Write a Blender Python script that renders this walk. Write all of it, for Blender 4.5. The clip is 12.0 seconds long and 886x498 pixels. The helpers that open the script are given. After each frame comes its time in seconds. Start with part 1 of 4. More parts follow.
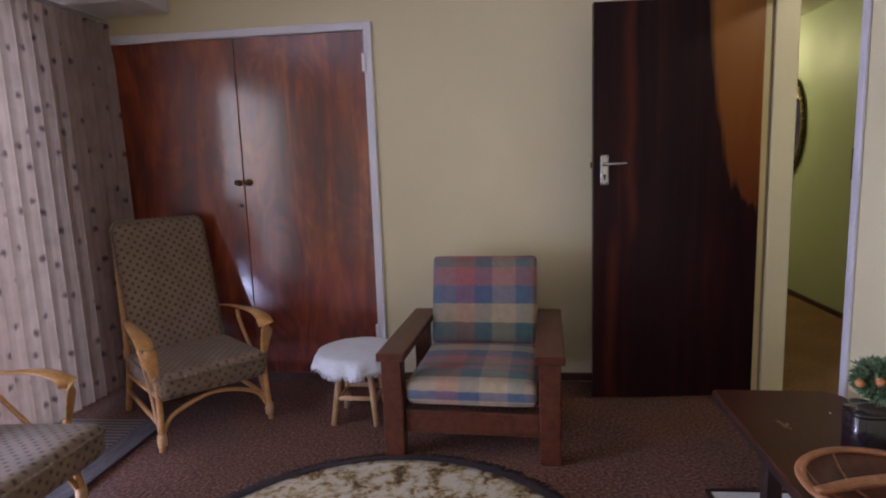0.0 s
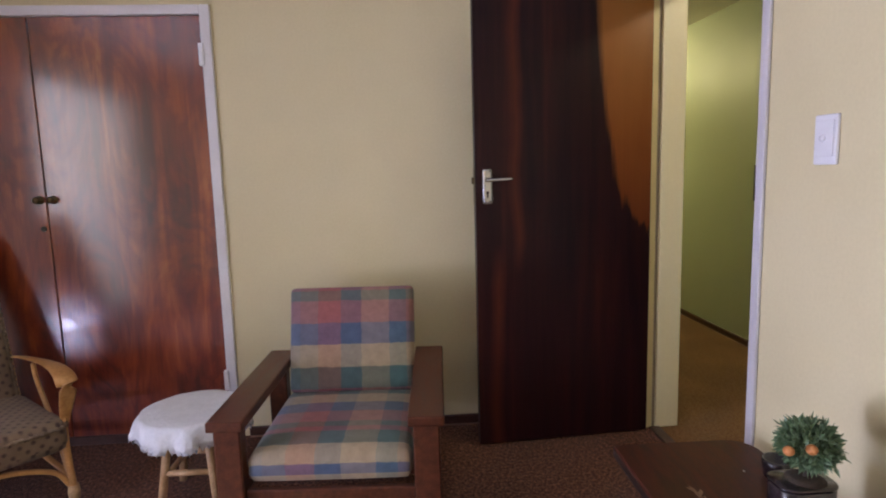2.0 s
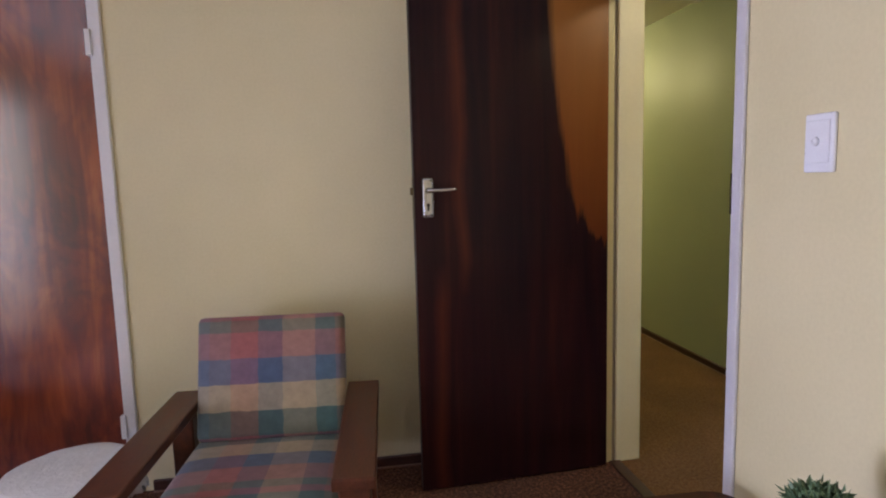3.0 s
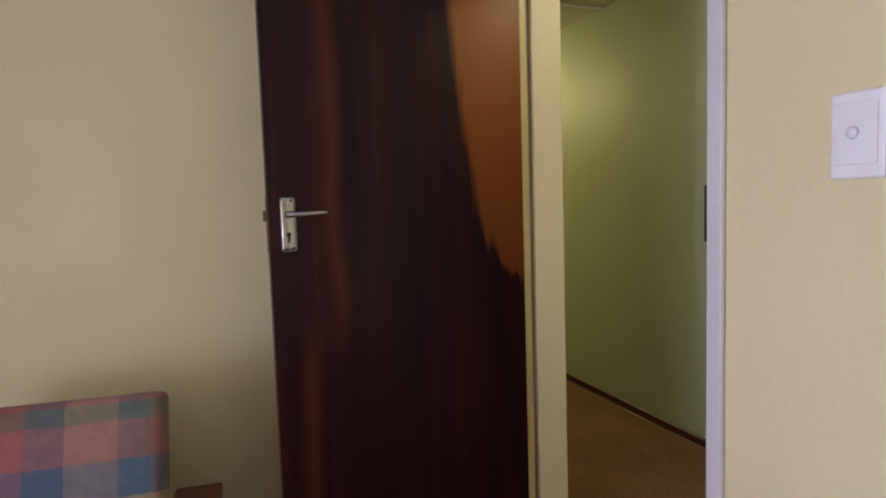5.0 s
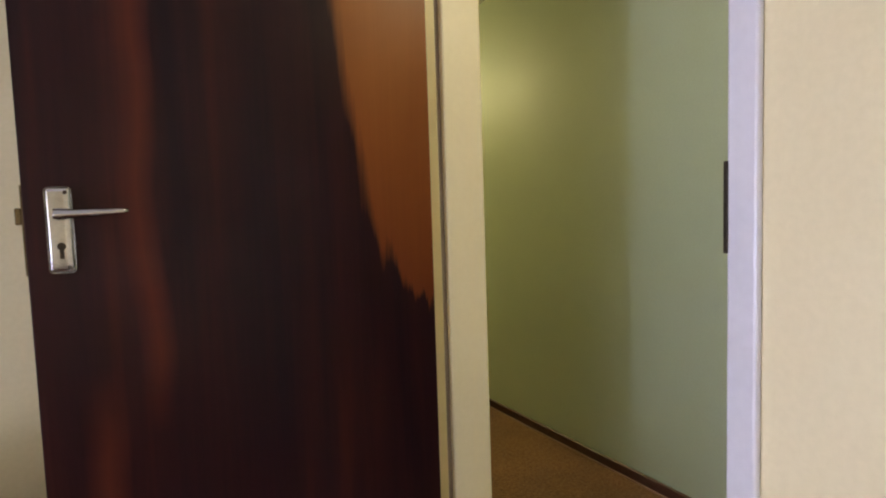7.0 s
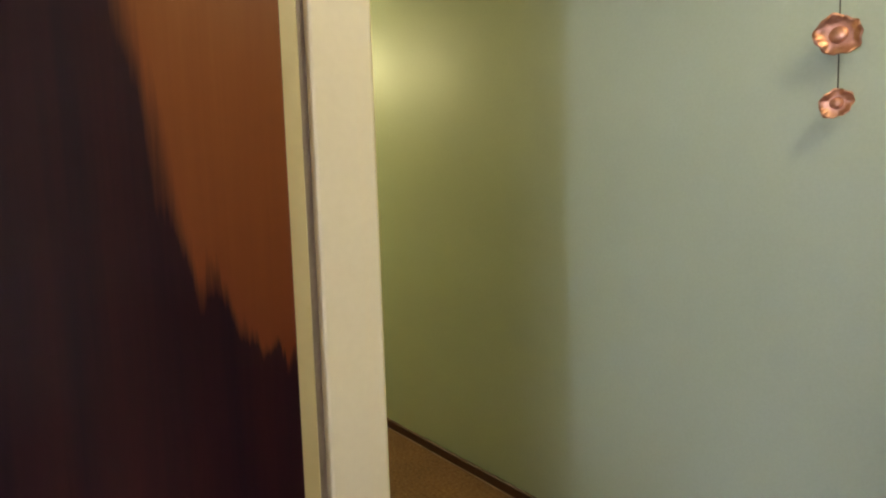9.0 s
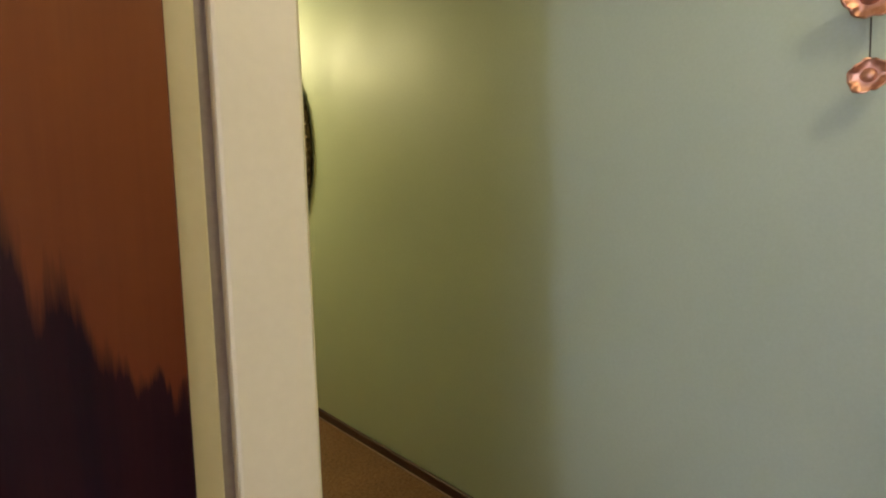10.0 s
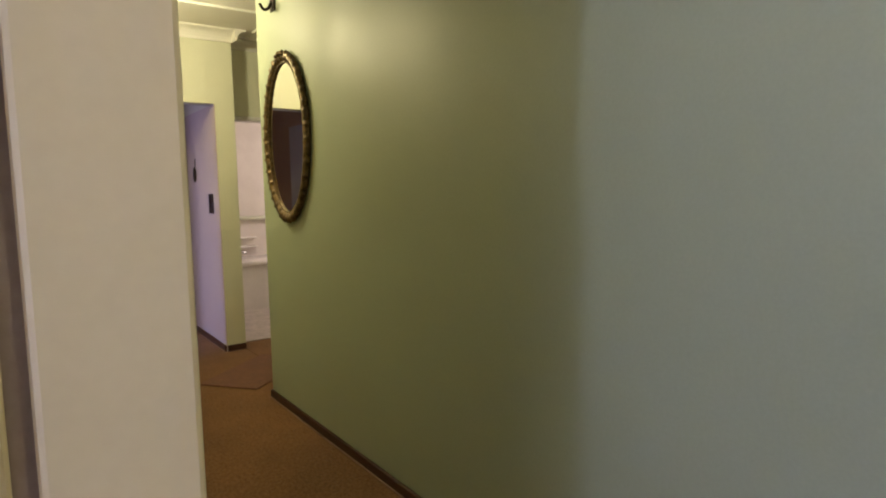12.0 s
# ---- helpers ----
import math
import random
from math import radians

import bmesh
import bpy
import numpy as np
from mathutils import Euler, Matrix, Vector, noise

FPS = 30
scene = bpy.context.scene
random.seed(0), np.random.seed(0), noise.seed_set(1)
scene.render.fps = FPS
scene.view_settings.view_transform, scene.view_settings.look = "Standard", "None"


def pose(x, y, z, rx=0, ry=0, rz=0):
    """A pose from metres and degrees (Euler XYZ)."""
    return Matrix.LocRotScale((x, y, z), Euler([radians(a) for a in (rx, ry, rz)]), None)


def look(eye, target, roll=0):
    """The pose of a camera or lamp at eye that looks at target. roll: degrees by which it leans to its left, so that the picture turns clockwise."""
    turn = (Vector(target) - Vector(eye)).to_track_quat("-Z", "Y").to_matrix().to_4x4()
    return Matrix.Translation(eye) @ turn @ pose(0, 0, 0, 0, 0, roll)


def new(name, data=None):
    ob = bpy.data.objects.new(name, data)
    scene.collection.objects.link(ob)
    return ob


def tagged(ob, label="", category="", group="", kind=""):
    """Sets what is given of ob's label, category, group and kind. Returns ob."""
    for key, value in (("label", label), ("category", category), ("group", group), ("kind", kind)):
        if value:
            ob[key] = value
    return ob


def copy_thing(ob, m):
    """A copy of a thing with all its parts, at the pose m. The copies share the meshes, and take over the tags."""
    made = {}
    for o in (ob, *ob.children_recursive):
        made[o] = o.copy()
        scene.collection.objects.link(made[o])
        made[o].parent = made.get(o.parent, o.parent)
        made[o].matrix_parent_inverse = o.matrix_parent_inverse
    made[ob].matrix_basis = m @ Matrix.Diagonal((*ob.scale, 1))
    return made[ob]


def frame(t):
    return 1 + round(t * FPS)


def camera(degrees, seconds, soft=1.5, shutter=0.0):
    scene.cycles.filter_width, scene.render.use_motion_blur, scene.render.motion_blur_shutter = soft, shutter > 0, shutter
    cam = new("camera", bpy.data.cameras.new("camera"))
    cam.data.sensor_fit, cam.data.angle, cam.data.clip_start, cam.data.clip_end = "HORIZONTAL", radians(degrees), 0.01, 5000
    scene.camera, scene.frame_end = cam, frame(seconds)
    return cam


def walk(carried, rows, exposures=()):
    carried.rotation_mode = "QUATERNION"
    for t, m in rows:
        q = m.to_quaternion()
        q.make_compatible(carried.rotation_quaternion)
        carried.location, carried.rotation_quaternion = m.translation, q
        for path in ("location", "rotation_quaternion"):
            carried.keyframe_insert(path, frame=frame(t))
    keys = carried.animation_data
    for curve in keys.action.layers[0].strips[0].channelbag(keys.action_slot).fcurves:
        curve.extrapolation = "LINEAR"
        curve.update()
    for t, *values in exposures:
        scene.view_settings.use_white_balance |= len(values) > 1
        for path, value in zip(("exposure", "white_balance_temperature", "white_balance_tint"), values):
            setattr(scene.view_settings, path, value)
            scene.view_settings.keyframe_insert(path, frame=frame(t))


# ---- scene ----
cam = camera(73.23, 12.0, soft=2.0)
PATH = [
    (0, (-1.282, -3.384, 1.286), (-1.492, -1.416, 0.997), -2.02),
    (0.5, (-1.280, -3.272, 1.293), (-1.417, -1.298, 1.001), -1.84),
    (1, (-1.265, -3.172, 1.290), (-1.301, -1.192, 1.010), -1.65),
    (1.5, (-1.230, -3.071, 1.288), (-1.175, -1.091, 1.013), -1.56),
    (2, (-1.184, -2.912, 1.299), (-1.034, -0.935, 1.033), -1.57),
    (2.5, (-1.142, -2.765, 1.294), (-0.920, -0.794, 1.038), -1.52),
    (3, (-1.107, -2.586, 1.293), (-0.783, -0.627, 1.056), -1.54),
    (5, (-0.940, -2.009, 1.265), (-0.265, -0.132, 1.110), -1.81),
    (5.5, (-0.912, -1.867, 1.258), (-0.155, -0.021, 1.111), -1.72),
    (6, (-0.860, -1.745, 1.255), (-0.021, 0.064, 1.102), -1.80),
    (6.5, (-0.769, -1.628, 1.249), (0.135, 0.149, 1.095), -1.79),
    (8.5, (-0.457, -1.217, 1.226), (0.642, 0.446, 1.069), -2.00),
    (9, (-0.359, -1.082, 1.243), (0.826, 0.519, 1.060), -1.80),
    (9.5, (-0.262, -1.005, 1.233), (0.949, 0.576, 1.050), -1.70),
    (10, (-0.182, -0.927, 1.216), (1.040, 0.645, 1.034), -1.66),
    (10.5, (-0.113, -0.842, 1.191), (1.119, 0.725, 1.019), -1.43),
    (11, (-0.052, -0.770, 1.215), (1.190, 0.786, 1.019), -1.13),
    (11.5, (0.012, -0.728, 1.221), (1.233, 0.843, 1.017), -1.05),
    (12, (0.050, -0.697, 1.213), (1.218, 0.914, 1.013), -0.96),
]
walk(cam, [(t, look(eye, target, roll)) for t, eye, target, roll in PATH], [(0, -0.45, 5850, 14), (0.5, -0.26, 6150, 12), (1.5, -0.02, 6200, 13), (3, -0.17, 6300, 12), (5.2, -0.20, 6600, 10), (6.5, 0.10, 6550, 9), (8.5, 0.43, 6250, 10), (9.2, 0.46, 6150, 12), (10.5, 0.17, 6050, 17), (11.5, -0.07, 5900, 20), (12, -0.13, 5800, 23)])

# ---- world and light ----
world = bpy.data.worlds.new("sky")
scene.world = world
world.use_nodes = True
wn = world.node_tree
sky = wn.nodes.new("ShaderNodeTexSky")
sky.sky_type = "NISHITA"
sky.sun_disc = False
sky.sun_elevation = radians(40)
sky.sun_rotation = radians(200)
wn.links.new(sky.outputs[0], wn.nodes["Background"].inputs[0])
wn.nodes["Background"].inputs[1].default_value = 0.12


def area_light(name, m, sx, sy, watts, colour):
    d = bpy.data.lights.new(name, "AREA")
    d.shape, d.size, d.size_y, d.energy, d.color = "RECTANGLE", sx, sy, watts, colour
    ob = new(name, d)
    ob.matrix_world = m
    return ob


def bulb(name, place, watts, colour, radius=0.04):
    d = bpy.data.lights.new(name, "POINT")
    d.energy, d.color, d.shadow_soft_size = watts, colour, radius
    ob = new(name, d)
    ob.location = place
    return ob


# daylight through the glazed sliding door and the end room's unseen window; an added bathroom fill; the corridor's two
# bulbs
area_light("daylight_lounge", look((-3.87, -2.08, 1.05), (0, -2.08, 0.9)), 2.5, 2.0, 31, (1.0, 0.82, 0.84))
# narrow extra panel added in the same opening to sharpen the shadow edges
area_light("daylight_lounge_narrow", look((-3.868, -2.13, 0.51), (0, -2.13, 0.51)), 0.34, 0.92, 58, (0.58, 0.655, 1.0))
area_light("daylight_lounge_low", look((-3.866, -1.92, 0.20), (0, -1.92, 0.30)), 1.1, 0.17, 36, (0.78, 0.73, 1.0))
area_light("daylight_end_room", look((-1.25, 4.27, 0.75), (1.3, 4.2, 0.35)), 0.42, 1.2, 27, (0.66, 0.62, 1.0))
# fill lamp added inside the windowless bathroom to brighten it
area_light("bathroom_fill", look((3.35, 5.0, 1.6), (1.5, 5.2, 0.8)), 0.8, 0.9, 26, (1.0, 0.81, 0.60))
bulb("corridor_north_bulb", (0.62, 2.95, 2.24), 40, (1.0, 0.88, 0.43), 0.07)
bulb("corridor_south_bulb", (0.70, -1.30, 2.28), 19, (1.0, 0.87, 0.56), 0.06)


# ---- materials ----
def material(name):
    m = bpy.data.materials.new(name)
    m.use_nodes = True
    t = m.node_tree
    return m, t, t.nodes["Principled BSDF"]


def node(t, kind, **inputs):
    n = t.nodes.new("ShaderNode" + kind)
    for key, value in inputs.items():
        n.inputs[key.replace("_", " ")].default_value = value
    return n


def coords(t, scale=(1, 1, 1), space="Object"):
    c = t.nodes.new("ShaderNodeTexCoord")
    m = t.nodes.new("ShaderNodeMapping")
    m.inputs["Scale"].default_value = scale
    t.links.new(c.outputs[space], m.inputs["Vector"])
    return m.outputs[0]


def ramp(t, source, stops, constant=False):
    r = t.nodes.new("ShaderNodeValToRGB")
    r.color_ramp.interpolation = "CONSTANT" if constant else "LINEAR"
    e = r.color_ramp.elements
    while len(e) < len(stops):
        e.new(0.5)
    for el, (p, c) in zip(e, stops):
        el.position = p
        el.color = (*c, 1) if len(c) == 3 else c
    t.links.new(source, r.inputs[0])
    return r.outputs[0]


def mixed(t, a, b, fac, mode="MIX"):
    m = t.nodes.new("ShaderNodeMix")
    m.data_type = "RGBA"
    m.blend_type = mode
    for value, socket in ((fac, m.inputs[0]), (a, m.inputs[6]), (b, m.inputs[7])):
        if isinstance(value, (int, float)):
            socket.default_value = value
        elif isinstance(value, tuple):
            socket.default_value = (*value, 1)
        else:
            t.links.new(value, socket)
    return m.outputs[2]


def calc(t, op, a, b=0.0, clamp=False):
    m = t.nodes.new("ShaderNodeMath")
    m.operation = op
    m.use_clamp = clamp
    for value, socket in ((a, m.inputs[0]), (b, m.inputs[1])):
        if isinstance(value, (int, float)):
            socket.default_value = value
        else:
            t.links.new(value, socket)
    return m.outputs[0]


def noise_of(t, vec, scale, detail=4.0, rough=0.55, distort=0.0):
    n = node(t, "TexNoise", Scale=scale, Detail=detail, Roughness=rough, Distortion=distort)
    t.links.new(vec, n.inputs["Vector"])
    return n.outputs["Fac"]


def bump(t, b, height, strength, distance):
    n = node(t, "Bump", Strength=strength, Distance=distance)
    t.links.new(height, n.inputs["Height"])
    t.links.new(n.outputs[0], b.inputs["Normal"])


def mottled(name, dark, light, rough=0.6, scale=6.0, fine=120.0, relief=0.15, depth=0.002, metal=0.0, coat=0.0, stretch=(1, 1, 1), spec=0.5):
    """Two-scale noise between two tones, with fine relief."""
    m, t, b = material(name)
    v = coords(t, stretch)
    big, small = noise_of(t, v, scale), noise_of(t, v, fine, 3)
    both = calc(t, "ADD", calc(t, "MULTIPLY", big, 0.6), calc(t, "MULTIPLY", small, 0.4))
    t.links.new(ramp(t, both, [(0.36, dark), (0.64, light)]), b.inputs["Base Color"])
    t.links.new(ramp(t, big, [(0.3, (rough * 0.85,) * 3), (0.7, (min(1, rough * 1.15),) * 3)]), b.inputs["Roughness"])
    b.inputs["Metallic"].default_value = metal
    b.inputs["Coat Weight"].default_value = coat
    b.inputs["Coat Roughness"].default_value = 0.12
    b.inputs["Specular IOR Level"].default_value = spec
    bump(t, b, small, relief, depth)
    return m


CREAM = mottled("cream_wall_paint", (0.66, 0.578, 0.345), (0.72, 0.632, 0.39), 0.55, 1.6, 90, 0.14, 0.002)
GREEN = mottled("sage_green_paint", (0.350, 0.408, 0.288), (0.385, 0.443, 0.316), 0.52, 1.3, 110, 0.22, 0.002)
PALE_GREEN = mottled("pale_green_paint", (0.62, 0.63, 0.50), (0.68, 0.69, 0.55), 0.5, 1.5, 100, 0.2, 0.002)
PINKISH = mottled("dusty_plaster", (0.50, 0.345, 0.245), (0.58, 0.41, 0.295), 0.55, 1.5, 100, 0.2, 0.002)
DUSTY = mottled("pale_dusty_plaster", (0.50, 0.43, 0.40), (0.57, 0.49, 0.46), 0.5, 1.5, 100, 0.1, 0.002)
WHITE = mottled("white_gloss_paint", (0.58, 0.565, 0.585), (0.64, 0.625, 0.645), 0.35, 4, 60, 0.12, 0.001)
FRAME_CREAM = mottled("cream_frame_enamel", (0.75, 0.645, 0.37), (0.79, 0.685, 0.405), 0.38, 2, 70, 0.06, 0.001)
FRAME_PALE = mottled("pale_frame_enamel", (0.73, 0.64, 0.385), (0.77, 0.68, 0.42), 0.4, 2, 70, 0.05, 0.001)
CUPBOARD_WHITE = mottled("white_cupboard_paint", (0.73, 0.71, 0.735), (0.79, 0.77, 0.795), 0.38, 4, 60, 0.12, 0.001)
# grey-brown holds the recess's shade in the colour of the frame groove
GROOVE_SHADE = mottled("grey_brown_groove_shade", (0.30, 0.24, 0.20), (0.38, 0.31, 0.255), 0.7, 8, 80, 0.2, 0.001)
CEILING = mottled("ceiling_white", (0.74, 0.73, 0.68), (0.80, 0.79, 0.74), 0.7, 2, 80, 0.15, 0.001)
SKIRTING = mottled("dark_skirting_wood", (0.035, 0.014, 0.010), (0.07, 0.027, 0.018), 0.35, 10, 80, 0.15, 0.001, stretch=(1, 1, 4))
CHAIR_WOOD = mottled("brown_varnished_teak", (0.052, 0.0142, 0.0075), (0.105, 0.031, 0.0140), 0.36, 6, 40, 0.12, 0.001, stretch=(6, 0.8, 6), coat=0.05, spec=0.3)
TABLE_WOOD = mottled("dark_mahogany_top", (0.034, 0.010, 0.007), (0.082, 0.024, 0.014), 0.40, 7, 60, 0.1, 0.001, stretch=(7, 0.8, 7), coat=0.03, spec=0.14)
TABLE_LEG = mottled("black_brown_wood", (0.012, 0.007, 0.006), (0.03, 0.014, 0.010), 0.4, 9, 90, 0.1, 0.001)
RATTAN = mottled("honey_cane", (0.36, 0.17, 0.05), (0.58, 0.32, 0.11), 0.36, 14, 90, 0.15, 0.002, coat=0.2)
BINDING = mottled("cane_binding", (0.44, 0.27, 0.12), (0.62, 0.42, 0.22), 0.5, 60, 200, 0.4, 0.003)
STOOL_LEG = mottled("pale_bare_wood", (0.40, 0.24, 0.11), (0.58, 0.38, 0.20), 0.5, 16, 90, 0.2, 0.002)
CHROME = mottled("polished_chrome", (0.44, 0.44, 0.46), (0.56, 0.56, 0.58), 0.12, 20, 200, 0.03, 0.0005, metal=1.0)
DARK_METAL = mottled("dark_bronze", (0.03, 0.025, 0.02), (0.07, 0.055, 0.04), 0.4, 30, 200, 0.2, 0.001, metal=0.8)
BRASS_DULL = mottled("dull_brass", (0.10, 0.075, 0.035), (0.22, 0.16, 0.075), 0.4, 40, 200, 0.25, 0.001, metal=0.9)
COPPER = mottled("beaten_copper", (0.42, 0.18, 0.095), (0.66, 0.36, 0.22), 0.42, 16, 90, 0.10, 0.002, metal=0.8)
GILT = mottled("antique_gilt", (0.04, 0.027, 0.012), (0.19, 0.13, 0.055), 0.40, 45, 180, 0.4, 0.003, metal=0.75)
SWITCH = mottled("white_plastic", (0.74, 0.74, 0.78), (0.80, 0.80, 0.84), 0.3, 10, 200, 0.05, 0.0005)
POT_GLAZE = mottled("black_glaze", (0.009, 0.006, 0.008), (0.022, 0.014, 0.017), 0.2, 12, 90, 0.08, 0.001, coat=0.4)
SOIL = mottled("dark_soil", (0.02, 0.014, 0.01), (0.06, 0.04, 0.025), 0.9, 60, 200, 0.6, 0.004)
FRUIT = mottled("orange_peel", (0.42, 0.15, 0.045), (0.56, 0.23, 0.08), 0.5, 14, 240, 0.35, 0.002)
LEAF = mottled("artificial_leaf", (0.06, 0.115, 0.055), (0.17, 0.25, 0.13), 0.42, 30, 160, 0.1, 0.001)
BASKET = mottled("carved_wood_basket", (0.20, 0.075, 0.030), (0.42, 0.19, 0.085), 0.42, 12, 110, 0.3, 0.002, stretch=(1, 1, 5))
PAPER = mottled("white_paper", (0.70, 0.70, 0.72), (0.78, 0.78, 0.80), 0.6, 8, 90, 0.1, 0.001)
TILE = mottled("white_bath_tile", (0.72, 0.66, 0.62), (0.80, 0.74, 0.70), 0.22, 5, 90, 0.05, 0.0005)
ENAMEL = mottled("white_bath_enamel", (0.74, 0.70, 0.68), (0.82, 0.78, 0.76), 0.16, 5, 90, 0.03, 0.0005)
BATH_FLOOR = mottled("marbled_vinyl", (0.34, 0.29, 0.25), (0.62, 0.55, 0.49), 0.35, 9, 40, 0.1, 0.001)
MAT_BROWN = mottled("brown_doormat", (0.115, 0.050, 0.028), (0.20, 0.095, 0.055), 0.95, 25, 300, 0.8, 0.004)
BORDER = mottled("dark_rug_fringe", (0.012, 0.007, 0.009), (0.045, 0.026, 0.028), 0.95, 30, 260, 0.9, 0.005)
BEAD = mottled("worn_bead_wood", (0.17, 0.09, 0.06), (0.27, 0.16, 0.11), 0.6, 12, 90, 0.2, 0.001)
TAPE = mottled("grey_woven_border", (0.035, 0.032, 0.036), (0.13, 0.118, 0.12), 0.95, 18, 120, 0.6, 0.003, stretch=(3, 0.6, 1))
CORD = mottled("beige_cushion_cord", (0.165, 0.118, 0.077), (0.22, 0.16, 0.11), 0.9, 30, 200, 0.4, 0.002)
SCRATCH = mottled("chipped_bare_wood", (0.15, 0.085, 0.05), (0.34, 0.22, 0.14), 0.7, 60, 200, 0.4, 0.001)
CERAMIC = mottled("aluminium_frame", (0.45, 0.45, 0.46), (0.58, 0.58, 0.59), 0.35, 10, 120, 0.05, 0.0005, metal=0.6)
GROUND = mottled("paved_ground", (0.28, 0.26, 0.23), (0.42, 0.40, 0.36), 0.9, 3, 60, 0.4, 0.004)


def carpet(name, dark, middle, pale):
    m, t, b = material(name)
    v = coords(t)
    big, mid, fine = noise_of(t, v, 2.2), noise_of(t, v, 70, 3, 0.8), noise_of(t, v, 300, 2, 0.7)
    both = calc(t, "ADD", calc(t, "MULTIPLY", mid, 0.7), calc(t, "MULTIPLY", fine, 0.3))
    tuft = ramp(t, both, [(0.38, dark), (0.5, middle), (0.62, pale)])
    worn = ramp(t, big, [(0.35, (0.82, 0.82, 0.82)), (0.65, (1.12, 1.10, 1.08))])
    t.links.new(mixed(t, tuft, worn, 1.0, "MULTIPLY"), b.inputs["Base Color"])
    b.inputs["Roughness"].default_value = 1.0
    b.inputs["Specular IOR Level"].default_value = 0.05
    b.inputs["Sheen Weight"].default_value = 0.10
    bump(t, b, both, 0.9, 0.006)
    return m


def mahogany():
    """Glossy reddish flame-grained veneer."""
    m, t, b = material("red_mahogany_veneer")
    v = coords(t, (1.5, 1, 0.62))
    warp = noise_of(t, v, 2.0, 5, 0.55, 2.4)
    grain = noise_of(t, coords(t, (70, 1, 2.2)), 1.0, 4, 0.6)
    fig = noise_of(t, coords(t, (3.6, 1, 0.50)), 1.5, 4, 0.5, 1.6)
    rings = calc(t, "MULTIPLY", calc(t, "ADD", calc(t, "SINE", calc(t, "MULTIPLY", warp, 24.0)), 1.0), 0.5)
    s = calc(t, "ADD", calc(t, "MULTIPLY", rings, 0.09), calc(t, "ADD", calc(t, "MULTIPLY", fig, 0.68), calc(t, "MULTIPLY", grain, 0.13)))
    t.links.new(ramp(t, s, [(0.32, (0.082, 0.012, 0.007)), (0.44, (0.165, 0.023, 0.009)), (0.55, (0.27, 0.050, 0.013)), (0.67, (0.39, 0.108, 0.027))]), b.inputs["Base Color"])
    t.links.new(ramp(t, warp, [(0.3, (0.38,) * 3), (0.7, (0.44,) * 3)]), b.inputs["Roughness"])
    b.inputs["Specular IOR Level"].default_value = 0.3
    b.inputs["Coat Weight"].default_value = 1.0
    b.inputs["Coat Roughness"].default_value = 0.15
    b.inputs["Coat IOR"].default_value = 2.0
    bump(t, b, grain, 0.04, 0.001)
    return m


